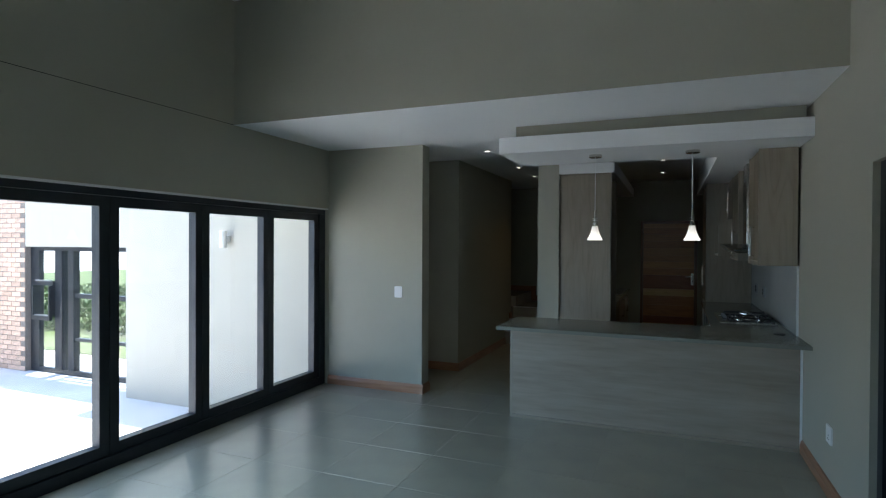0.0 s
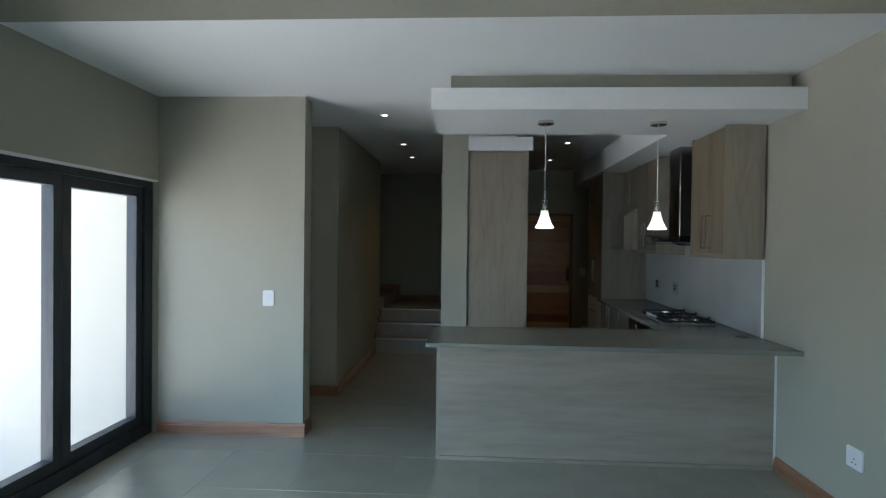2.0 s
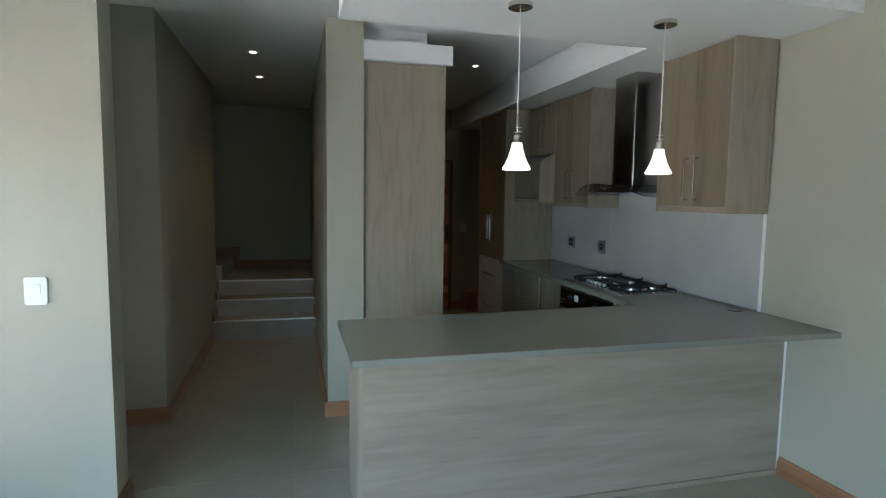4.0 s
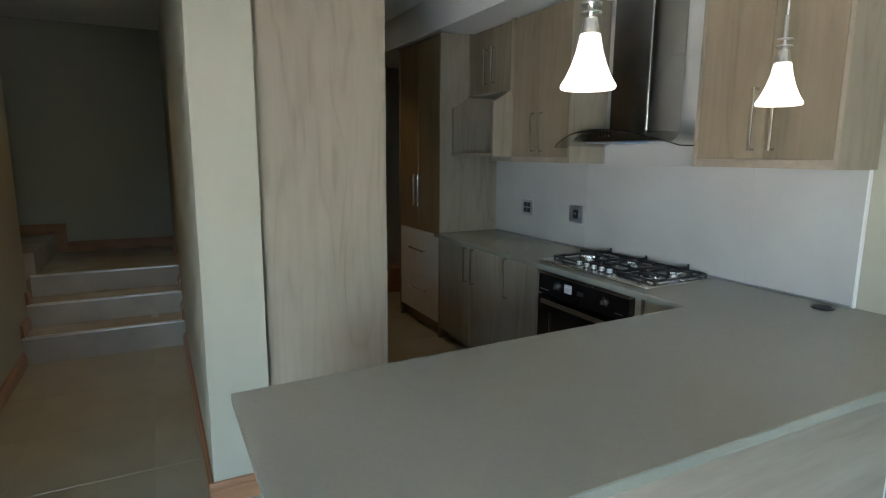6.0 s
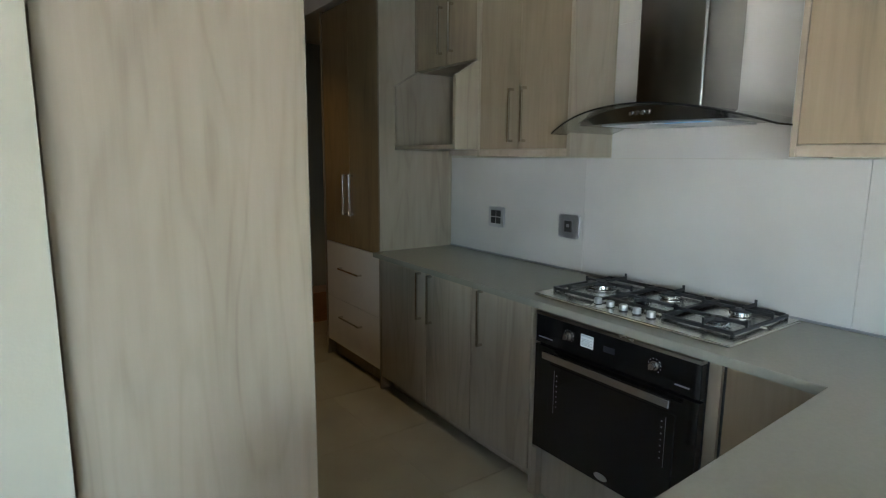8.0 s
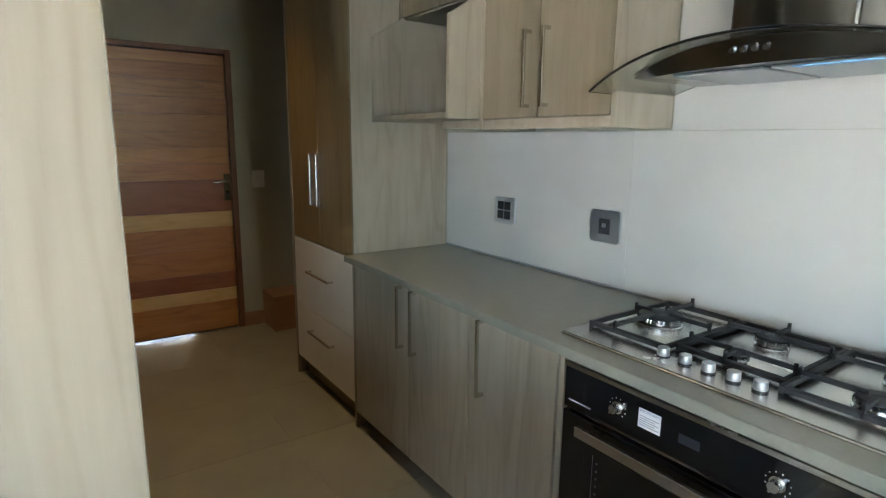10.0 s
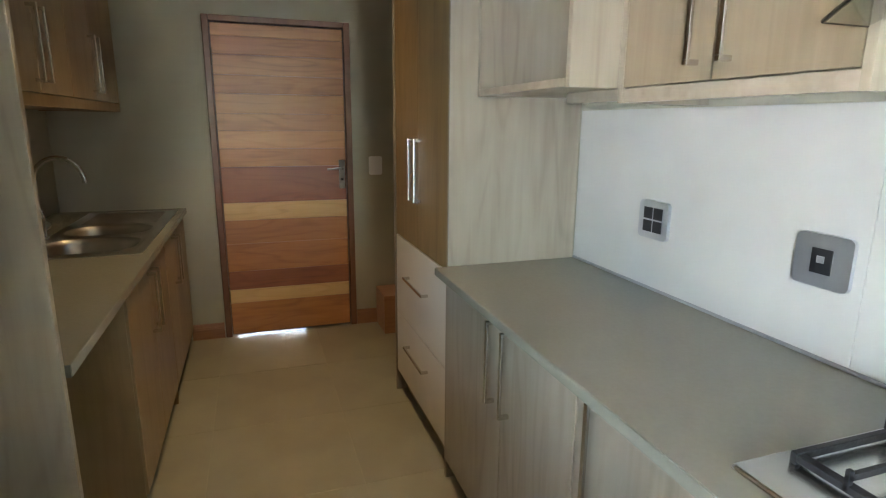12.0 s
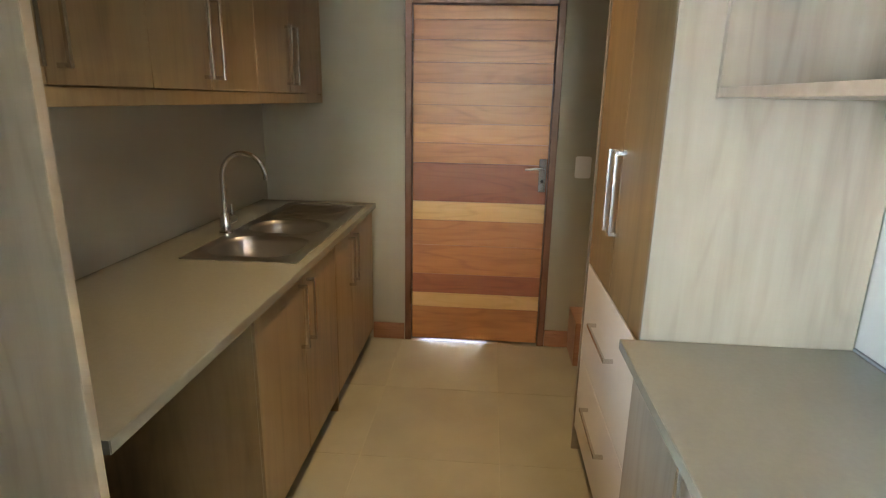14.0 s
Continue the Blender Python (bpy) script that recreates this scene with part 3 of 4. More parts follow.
part("kick_plate", boxes((0.810, 0.826, 6.744, 7.498, 0.0, 0.225)), M_LAM, oven_unit)
part("foot", boxes((0.770, 0.809, 7.472, 7.498, 0.0, 0.225)), M_LAM, oven_unit)
base_corner = thing("base_cabinet", (1.0, 6.55, 0), "grey oak laminate corner base cabinet beside the oven", "cabinet")
part("carcass", boxes((0.805, 1.30, 6.43, 6.693, 0.10, 0.868)), M_LAM, base_corner)
part("kick_plate", boxes((0.862, 0.878, 6.43, 6.700, 0.0, 0.10)), M_LAM_H, base_corner)
front("door", base_corner, FACE + 0.012, 6.44, 6.693, 0.10, 0.862, M_LAM_SHADED)
# dark strip put in for the shade of the narrow gap
part("shadow_strip", boxes((0.784, 0.80, 6.694, 6.7015, 0.02, 0.866)), M_ALU, base_corner, "dark strip painting the shade in the gap beside the oven")

# oven, label and hob are drawn round one centre line and set back a little from the worktop edge
OVEN_SHIFT, HOB_SHIFT = Vector((-0.012, 0.020, 0.010)), Vector((-0.014, 0.026, 0))
# built-in oven
oven = thing("built_in_oven", (0.9, 7.08, 0.235), "black glass built-in oven with steel handle", "oven")
part("body", boxes((0.775, 1.25, 6.724, 7.442, 0.24, 0.835)), M_RUBBER, oven)
panel = part("control_panel", boxes((0.747, 0.774, 6.724, 7.442, 0.716, 0.832), bevel=0.002), M_BLACK, oven)
part("trim", boxes((0.743, 0.774, 6.724, 7.442, 0.833, 0.846), bevel=0.001), M_STEEL, oven, "brushed steel top trim")
odoor = part("door", boxes((0.745, 0.774, 6.724, 7.442, 0.255, 0.706), bevel=0.002), M_BLACK, oven)
part("window", boxes((0.7425, 0.7455, 6.80, 7.36, 0.30, 0.64), bevel=0.001), M_BLACK, odoor, "dark inner window of the oven door")
hb = boxes((0.700, 0.716, 6.80, 7.362, 0.672, 0.700), (0.716, 0.746, 6.83, 6.85, 0.678, 0.694), (0.716, 0.746, 7.312, 7.332, 0.678, 0.694), bevel=0.003)
part("handle", hb, M_STEEL, odoor, "flat brushed steel handle")
for y in (7.267, 6.889):
    k = bmesh.new()
    cyl(k, (0.747, y, 0.781), (0.743, y, 0.781), 0.0165, 0.016)
    cyl(k, (0.743, y, 0.781), (0.725, y, 0.781), 0.0120, 0.0112)
    bmesh.ops.create_cube(k, size=1.0, matrix=Matrix.Translation((0.7235, y, 0.781)) @ Matrix.Rotation(0.5, 4, "X") @ Matrix.Diagonal((0.005, 0.005, 0.024, 1)))
    kn = part("knob", smooth(k), M_STEEL, panel, "chrome control knob")
    tk = bmesh.new()
    for j in range(10):
        a = radians(-140 + j * 31)
        bmesh.ops.create_cube(tk, size=1.0, matrix=Matrix.Translation((0.7466, y + 0.024 * math.sin(a), 0.781 + 0.024 * math.cos(a))) @ Matrix.Diagonal((0.001, 0.0022, 0.0022, 1)))
    part("dial_marks", tk, M_PLASTIC, panel, "small white dial marks")
part("display", boxes((0.7455, 0.748, 7.05, 7.10, 0.768, 0.79)), M_RUBBER, panel)
part("print_line", boxes((0.7458, 0.748, 7.35, 7.425, 0.739, 0.743)), M_INK, panel, "small unreadable pale print")
part("vent_line", boxes((0.742, 0.7455, 6.76, 6.81, 0.742, 0.746)), M_INK, panel)
for y in (7.315, 6.845):
    rk_ = bmesh.new()
    for j in range(7):
        cyl(rk_, (0.7424, y, 0.47 + j * 0.022), (0.7418, y, 0.47 + j * 0.022), 0.003, seg=8)
    bmesh.ops.create_cube(rk_, size=1.0, matrix=Matrix.Translation((0.7424, y + (0.014 if y > 7 else -0.014), 0.53)) @ Matrix.Diagonal((0.0006, 0.0015, 0.18, 1)))
    part("rack_guide", rk_, M_INK, odoor, "faint rack guide showing through the glass")
badge = smooth(lathe([(0.0, 0.0), (0.030, 0.0), (0.030, 0.002), (0.0, 0.002)], (0, 0, 0)))
bmesh.ops.transform(badge, verts=badge.verts, matrix=Matrix.Translation((0.745, 7.08, 0.281)) @ Matrix.Rotation(radians(-90), 4, "Y") @ Matrix.Diagonal((0.45, 1, 1, 1)))
part("badge", badge, M_SILVER, odoor, "small oval silver badge")

label = thing("paper_label", (0.745, 7.16, 0.78), "white paper notice stuck on the oven panel", "label")
part("paper", boxes((0.7452, 0.7462, 7.146, 7.206, 0.760, 0.808)), M_PAPER, label)
f = bpy.data.curves.new("notice_text", "FONT")
f.body, f.size, f.align_x, f.align_y, f.extrude = "IMPORTANT!", 0.0092, "CENTER", "CENTER", 0.0002
tx = new("heading", f)
tx.data.materials.append(M_INK)
tx.parent = label
tx.matrix_basis = Matrix.Translation((-0.0003, 0.016, 0.0225)) @ Euler((radians(90), 0, radians(-90))).to_matrix().to_4x4()
bm = boxes(*[(0.7446, 0.7454, 7.151 + (k % 2) * 0.010, 7.201, 0.789 - k * 0.0055, 0.7905 - k * 0.0055) for k in range(5)])
part("print_lines", bm, M_INK, label, "lines of small unreadable print")

for ob in (oven, label):
    ob.location += OVEN_SHIFT

# gas hob
hob = thing("gas_hob", (1.05, 7.09, 0.9), "stainless steel five burner gas hob on the worktop", "gas hob")
HX, HY = (0.805, 1.307), (6.672, 7.520)
bm = prism(rounded(HX[0], HX[1], HY[0], HY[1], 0.012), "z", 0.9005, 0.9075)
bmesh.ops.bevel(bm, geom=[e for e in bm.edges if e.verts[0].co.z > 0.907 and e.verts[1].co.z > 0.907], offset=0.006, segments=3, affect="EDGES")
part("plate", bm, M_STEEL, hob)
BURN = [(1.110, 7.402, 0.066), (1.187, 7.115, 0.042), (0.998, 7.110, 0.030), (0.986, 6.812, 0.046), (1.165, 6.822, 0.038)]
for bx, by, br in BURN:
    bm = lathe([(0.0, 0.0072), (br * 1.02, 0.0078), (br * 1.0, 0.010), (br * 0.80, 0.012), (br * 0.80, 0.0165), (br * 0.97, 0.018), (br * 0.95, 0.029), (br * 0.8, 0.030), (0.0, 0.030)], (bx, by, 0.9))
    teeth = 36 if br > 0.05 else 24
    for k in range(teeth):
        a = 2 * math.pi * k / teeth
        cyl(bm, (bx + br * 0.955 * math.cos(a), by + br * 0.955 * math.sin(a), 0.9185), (bx + br * 0.94 * math.cos(a), by + br * 0.94 * math.sin(a), 0.9288), br * 0.045, seg=6)
    bowl = part("burner", smooth(bm), M_CHROME, hob, "bright fluted metal burner ring")
    part("cap", smooth(lathe([(0.0, 0.0302), (br * 0.90, 0.0302), (br * 0.94, 0.032), (br * 0.88, 0.0352), (br * 0.34, 0.036), (br * 0.32, 0.034), (0, 0.034)], (bx, by, 0.9))), M_IRON, bowl, "black burner cap")
    if br > 0.05:
        part("inner_cap", smooth(lathe([(0.0, 0.035), (br * 0.3, 0.035), (br * 0.3, 0.041), (0, 0.041)], (bx, by, 0.9))), M_IRON, bowl, "black inner cap")


def grate(y0, y1, burners, x0=0.897):
    """Cast iron pan support: low frame, feet, and fingers that bend up over the burners."""
    x1, s = 1.282, 0.011
    z = 0.914
    sp = [(x0, x1, y0, y0 + s, z, z + 0.011), (x0, x1, y1 - s, y1, z, z + 0.014), (x0, x0 + 0.017, y0 + s, y1 - s, z, z + 0.012), (x1 - s, x1, y0 + s, y1 - s, z, z + 0.014)]
    for fx in (x0, x1 - s):
        for fy in (y0, y1 - s):
            sp.append((fx, fx + s, fy, fy + s, 0.908, z))
    top = 0.9435
    for bx, by, br in burners:
        w = 0.004
        for side in (0, 1):
            ye, yi = (y0, by - br * 0.45) if side == 0 else (y1, by + br * 0.45)
            sp.append((bx - w, bx + w, min(ye, yi), max(ye, yi), top - 0.012, top))
            sp.append((bx - w, bx + w, ye - (0.0 if side == 0 else 0.009), ye + (0.009 if side == 0 else 0.0), z, top + 0.006))
        near = min(burners, key=lambda q: q[0]) == (bx, by, br)
        far = max(burners, key=lambda q: q[0]) == (bx, by, br)
        if near:
            sp.append((x0, bx - br * 0.45, by - w, by + w, top - 0.012, top))
            sp.append((x0, x0 + 0.009, by - w, by + w, z, top + 0.006))
        if far:
            sp.append((bx + br * 0.45, x1, by - w, by + w, top - 0.012, top))
            sp.append((x1 - 0.009, x1, by - w, by + w, z, top + 0.012))
    return boxes(*sp, bevel=0.0012)


part("pan_support", grate(7.243, 7.490, BURN[:1]), M_IRON, hob, "black cast iron pan support")
part("pan_support", grate(6.972, 7.237, BURN[1:3], 0.938), M_IRON, hob, "black cast iron pan support")
part("pan_support", grate(6.706, 6.966, BURN[3:]), M_IRON, hob, "black cast iron pan support")
for k in range(5):
    y = 7.231 - k * 0.0595
    kn = part("knob", smooth(lathe([(0.0, 0.012), (0.0150, 0.012), (0.0150, 0.013), (0.0155, 0.014), (0.0150, 0.031), (0.0138, 0.0325), (0.0, 0.0325)], (0.876, y, 0.9))), M_SILVER, hob, "silver hob knob")
    part("collar", smooth(lathe([(0.0, 0.0075), (0.0165, 0.0075), (0.0165, 0.0118), (0.0, 0.0118)], (0.876, y, 0.9))), M_RUBBER, kn, "black ring under the knob")

hob.location += HOB_SHIFT

# cooker hood
hood = thing("cooker_hood", (1.15, 7.12, 1.56), "stainless steel chimney cooker hood with curved glass", "cooker hood")
bm = boxes((1.055, 1.318, 6.985, 7.262, 1.655, 2.47))
bmesh.ops.bevel(bm, geom=[e for e in bm.edges if abs((e.verts[0].co - e.verts[1].co).z) > 0.1], offset=0.011, segments=4, affect="EDGES", profile=0.5)
part("chimney", smooth(bm, 50), M_HOODSTEEL, hood)
bm = bmesh.new()
NS, ARC = 28, []
for k in range(NS + 1):
    u = -1 + 2 * k / NS
    y = 7.133 + u * 0.463
    z = 1.655 - 0.085 * u * u
    xf = 0.835 + 0.11 * u * u
    ARC.append((y, z, xf))
low = [(bm.verts.new((xf, y, z)), bm.verts.new((1.318, y, z))) for y, z, xf in ARC]
up = [(bm.verts.new((xf, y, z + 0.006)), bm.verts.new((1.318, y, z + 0.006))) for y, z, xf in ARC]
for k in range(NS):
    bm.faces.new((low[k][0], low[k + 1][0], low[k + 1][1], low[k][1]))
    bm.faces.new((up[k][0], up[k][1], up[k + 1][1], up[k + 1][0]))
    bm.faces.new((low[k][0], up[k][0], up[k + 1][0], low[k + 1][0]))
    bm.faces.new((low[k][1], low[k + 1][1], up[k + 1][1], up[k][1]))
bm.faces.new((low[0][0], low[0][1], up[0][1], up[0][0]))
bm.faces.new((low[-1][0], up[-1][0], up[-1][1], low[-1][1]))
bmesh.ops.recalc_face_normals(bm, faces=bm.faces)
part("glass_canopy", smooth(bm), M_HOODGLASS, hood, "curved clear glass canopy")
edge = tube([(xf - 0.001, y, z + 0.003) for y, z, xf in ARC], 0.0036, 6)
part("canopy_edge", edge, M_BLACK, hood, "dark polished front edge of the glass")
bm = bmesh.new()
rows_ = []
for k in range(17):
    u = -1 + 2 * k / 16
    y = 7.125 + u * 0.355
    zt = 1.653 - 0.085 * (u * 0.355 / 0.463) ** 2
    xf = 0.885 + 0.10 * u * u
    rows_.append([bm.verts.new(p) for p in ((xf, y, zt), (1.31, y, zt), (1.31, y, 1.600), (xf + 0.03, y, 1.600))])
for p, q in zip(rows_, rows_[1:]):
    for j in range(4):
        bm.faces.new((p[j], q[j], q[(j + 1) % 4], p[(j + 1) % 4]))
bm.faces.new(rows_[0])
bm.faces.new(rows_[-1])
bmesh.ops.recalc_face_normals(bm, faces=bm.faces)
hbody = part("body", smooth(bm, 30), M_DARKSTEEL, hood, "dark polished steel hood body")
part("filter", boxes((0.97, 1.27, 6.89, 7.11, 1.5935, 1.5995), (0.97, 1.27, 7.13, 7.35, 1.5935, 1.5995), bevel=0.002), M_SILVER, hbody, "pale metal grease filter")
bm = bmesh.new()
for k in range(4):
    cyl(bm, (0.905, 7.16 - k * 0.024, 1.628), (0.891, 7.16 - k * 0.024, 1.628), 0.0055, seg=12)
part("film_strip", boxes((0.955, 0.985, 6.90, 7.06, 1.5905, 1.5930)), M_FILM, hbody, "strip of blue protective film")
part("buttons", bm, M_CHROME, hbody, "row of small round chrome buttons")

hood.location += Vector((-0.01, 0.015, 0.008))


# wall cabinets
def wall_cabinet(label_, y0, y1, split, name="wall_cabinet", z0=1.482, z1=2.47, h=(1.575, 1.835), hs=(0.045, 0.045)):
    th = thing(name, (1.17, (y0 + y1) / 2, z0), label_, "cabinet")
    part("carcass", boxes((1.052, 1.318, y0 + 0.002, y1 - 0.002, z0 + 0.030, z1)), M_LAM, th)
    part("side_panel", boxes((1.03, 1.318, y0, y0 + 0.018, z0, z1), bevel=0.001), M_LAM, th)
    part("side_panel", boxes((1.03, 1.318, y1 - 0.018, y1, z0, z1), bevel=0.001), M_LAM, th)
    part("light_rail", boxes((1.032, 1.05, y0 + 0.019, y1 - 0.019, z0 + 0.001, z0 + 0.034)), M_LAM_H, th)
    a = front("door", th, 1.031, y0 + 0.019, split, z0 + 0.036, z1 - 0.01, M_LAM_SHADED)
    bar_handle(a, 1.031, split - hs[0], *h)
    b = front("door", th, 1.031, split, y1 - 0.019, z0 + 0.036, z1 - 0.01, M_LAM_SHADED)
    bar_handle(b, 1.031, split + hs[1], *h)
    return th


wall_cabinet("grey oak laminate wall cabinet with two doors at the wall's end", 6.042, 6.688, 6.345, h=(1.555, 1.82))
wall_cabinet("grey oak laminate wall cabinet with two doors beside the hood", 7.592, 8.243, 7.925, h=(1.553, 1.812))

micro = thing("microwave_cabinet", (1.1, 8.53, 1.49), "grey oak laminate wall cabinet with open microwave niche", "cabinet")
side = [(0.884, 1.520), (1.318, 1.520), (1.318, 2.47), (1.03, 2.47), (1.03, 1.985), (0.884, 1.895)]
part("side_panel", prism(side, "y", 8.245, 8.263), M_LAM, micro)
part("side_panel", prism(side, "y", 8.844, 8.862), M_LAM, micro)
part("niche_shelf", boxes((0.882, 1.318, 8.2635, 8.8435, 1.522, 1.544), bevel=0.001), M_LAM_H, micro)
part("back_panel", boxes((1.306, 1.318, 8.2635, 8.8435, 1.55, 2.46)), M_LAM, micro)
part("top_box", boxes((1.052, 1.304, 8.2635, 8.8435, 1.985, 2.46)), M_LAM, micro)
part("light_rail", boxes((1.032, 1.05, 8.245, 8.50, 1.488, 1.519)), M_LAM_H, micro)
a = front("door", micro, 1.031, 8.2645, 8.53, 1.988, 2.46, M_LAM_SHADED)
bar_handle(a, 1.031, 8.478, 2.055, 2.315)
b = front("door", micro, 1.031, 8.53, 8.8425, 1.988, 2.46, M_LAM_SHADED)
bar_handle(b, 1.031, 8.582, 2.055, 2.315)

# tall larder unit
tall = thing("larder_cabinet", (1.05, 9.34, 0), "tall larder cabinet with brown doors and pale drawers", "cabinet")
part("side_panel", boxes((0.780, 1.318, 8.868, 8.888, 0.0, 2.47), bevel=0.001), M_LAM, tall)
part("side_panel", boxes((0.780, 1.318, 9.69, 9.71, 0.0, 2.47), bevel=0.001), M_LAM, tall)
part("carcass", boxes((0.808, 1.30, 8.89, 9.688, 0.12, 2.47)), M_LAM, tall)
part("kick_plate", boxes((0.842, 0.858, 8.89, 9.688, 0.0, 0.118)), M_BROWN, tall)
for k, (z0, z1, zh) in enumerate(((0.12, 0.464, 0.345), (0.464, 0.872, 0.70))):
    d = front("drawer_front", tall, 0.785, 8.89, 9.688, z0, z1, M_DRAWER)
    bar_handle(d, 0.785, zh, 9.135, 9.445, axis="y")
for y0, y1, yh in ((8.89, 9.289, 9.245), (9.289, 9.688, 9.335)):
    d = front("door", tall, 0.785, y0, y1, 0.874, 2.46, M_BROWN)
    bar_handle(d, 0.785, yh, 1.09, 1.36)

# splashback sockets
def socket(label_, y, z, gang):
    th = thing("wall_socket", (1.318, y, z), label_, "socket")
    part("plate", prism(rounded(y - 0.068, y + 0.068, z - 0.061, z + 0.061, 0.015), "x", 1.3085, 1.3195), M_SILVER, th)
    if gang == 2:
        for yy in (y - 0.023, y + 0.023):
            for zz in (z - 0.021, z + 0.021):
                part("module", boxes((1.3055, 1.309, yy - 0.020, yy + 0.020, zz - 0.0185, zz + 0.0185), bevel=0.0015), M_RUBBER, th, "black square module")
    else:
        part("module", boxes((1.3055, 1.309, y - 0.025, y + 0.025, z - 0.029, z + 0.029), bevel=0.0015), M_RUBBER, th, "black socket module")
        part("switch", boxes((1.3035, 1.306, y - 0.008, y + 0.010, z - 0.004, z + 0.012), bevel=0.001), M_SILVER, th)
    return th


socket("silver double socket with black modules on the tiles", 8.398, 1.130, 2)
socket("silver socket plate with one black module on the tiles", 7.828, 1.130, 1)

# ---- fridge niche and sink run ----
gable = thing("niche_panel", (-0.6, 7.2, 0), "tall grey oak laminate panel at the fridge niche", "panel")
part("board", boxes((-0.876, -0.2915, 7.325, 7.347, 0.0, 2.478), bevel=0.001), M_LAM, gable)
part("edge_band", boxes((-0.2913, -0.290, 7.3255, 7.3465, 0.0, 2.478)), M_LAM, gable, "wood edge band")
gable2 = thing("niche_panel", (-0.6, 8.27, 0), "tall grey oak laminate panel beside the sink worktop", "panel")
part("board", boxes((-0.998, -0.3135, 8.262, 8.284, 0.0, 2.478), bevel=0.001), M_LAM, gable2)
part("edge_band", boxes((-0.3133, -0.312, 8.2625, 8.2835, 0.0, 2.478)), M_LAM, gable2, "wood edge band")

sink_top = thing("sink_worktop", (-0.7, 9.47, 0.87), "smooth grey quartz worktop around the sink", "worktop")
SX, SY = (-0.80, -0.34), (9.41, 10.59)
BOWLS = [(-0.77, -0.37, 9.44, 9.80), (-0.77, -0.37, 9.83, 10.14)]
W0, W1, WN, WS = -0.998, -0.303, 10.70, 8.29
cut = (-0.775, -0.365, 9.435, 10.145)
bm = bmesh.new()
gx, gy = (W0, cut[0], cut[1], W1), (WS, cut[2], cut[3], WN)
hi_, lo_ = [[[bm.verts.new((x, y, z)) for y in gy] for x in gx] for z in (0.900, 0.870)]
for a in range(3):
    for b in range(3):
        if (a, b) != (1, 1):
            bm.faces.new((hi_[a][b], hi_[a + 1][b], hi_[a + 1][b + 1], hi_[a][b + 1]))
            bm.faces.new((lo_[a][b], lo_[a][b + 1], lo_[a + 1][b + 1], lo_[a + 1][b]))
ring = [(0, 0), (1, 0), (2, 0), (3, 0), (3, 1), (3, 2), (3, 3), (2, 3), (1, 3), (0, 3), (0, 2), (0, 1)]
for loop in (ring, [(1, 1), (1, 2), (2, 2), (2, 1)]):
    for (a, b), (c, d) in zip(loop, loop[1:] + loop[:1]):
        bm.faces.new((hi_[a][b], lo_[a][b], lo_[c][d], hi_[c][d]))
bmesh.ops.recalc_face_normals(bm, faces=bm.faces)
part("top", bm, M_TOP, sink_top)
part("front_edge", boxes((W1, W1 + 0.002, WS + 0.002, WN - 0.002, 0.8705, 0.8985), bevel=0.0008), M_TOP, sink_top, "polished grey front edge")

sink = thing("kitchen_sink", (-0.67, 10.0, 0.9), "stainless steel double bowl sink with drainer", "sink")
RIM = 0.904
rim_boxes = [(SX[0], SX[1], SY[0], BOWLS[0][2], 0.9005, RIM), (SX[0], SX[1], BOWLS[0][3], BOWLS[1][2], 0.9005, RIM), (SX[0], SX[1], BOWLS[1][3], SY[1], 0.9005, RIM), (SX[0], BOWLS[0][0], BOWLS[0][2], BOWLS[0][3], 0.9005, RIM), (BOWLS[0][1], SX[1], BOWLS[0][2], BOWLS[0][3], 0.9005, RIM), (SX[0], BOWLS[1][0], BOWLS[1][2], BOWLS[1][3], 0.9005, RIM), (BOWLS[1][1], SX[1], BOWLS[1][2], BOWLS[1][3], 0.9005, RIM)]
part("rim", boxes(*rim_boxes), M_SINK, sink)
for x0, x1, y0, y1 in BOWLS:
    bm = bmesh.new()
    rings = []
    for inset, z, r in ((0.0, RIM, 0.004), (0.006, RIM + 0.001, 0.12), (0.012, RIM + 0.004, 0.125), (0.018, RIM + 0.001, 0.125), (0.024, RIM - 0.02, 0.12), (0.034, RIM - 0.12, 0.10), (0.055, RIM - 0.15, 0.08), (0.10, RIM - 0.155, 0.05)):
        rings.append([bm.verts.new((p[0], p[1], z)) for p in rounded(x0 + inset, x1 - inset, y0 + inset, y1 - inset, r - inset * 0.3)])
    for p, q in zip(rings, rings[1:]):
        for k in range(len(p)):
            bm.faces.new((p[k], p[(k + 1) % len(p)], q[(k + 1) % len(p)], q[k]))
    bm.faces.new(rings[-1])
    bmesh.ops.recalc_face_normals(bm, faces=bm.faces)
    bowl = part("bowl", smooth(bm, 60), M_SINK, sink)
    part("drain", smooth(lathe([(0.0, 0.0), (0.035, 0.0), (0.04, 0.003), (0.0, 0.002)], ((x0 + x1) / 2, (y0 + y1) / 2, RIM - 0.153))), M_CHROME, bowl, "chrome drain")
bm = bmesh.new()
for k in range(9):
    y = 10.19 + k * 0.04
    cyl(bm, (-0.74, y, RIM), (-0.395, y, RIM), 0.005, seg=10)
part("drainer_ribs", smooth(bm), M_SINK, sink, "raised ribs of the drainer")

tap = thing("kitchen_tap", (-0.813, 9.815, 0.9), "chrome swan neck mixer tap behind the sink", "tap")
part("base", smooth(lathe([(0.0, 0.004), (0.028, 0.004), (0.028, 0.012), (0.022, 0.018), (0.022, 0.085), (0.016, 0.10), (0.0, 0.10)], (-0.803, 9.815, 0.9))), M_CHROME, tap)
neck = [(-0.803, 9.815, 0.99)]
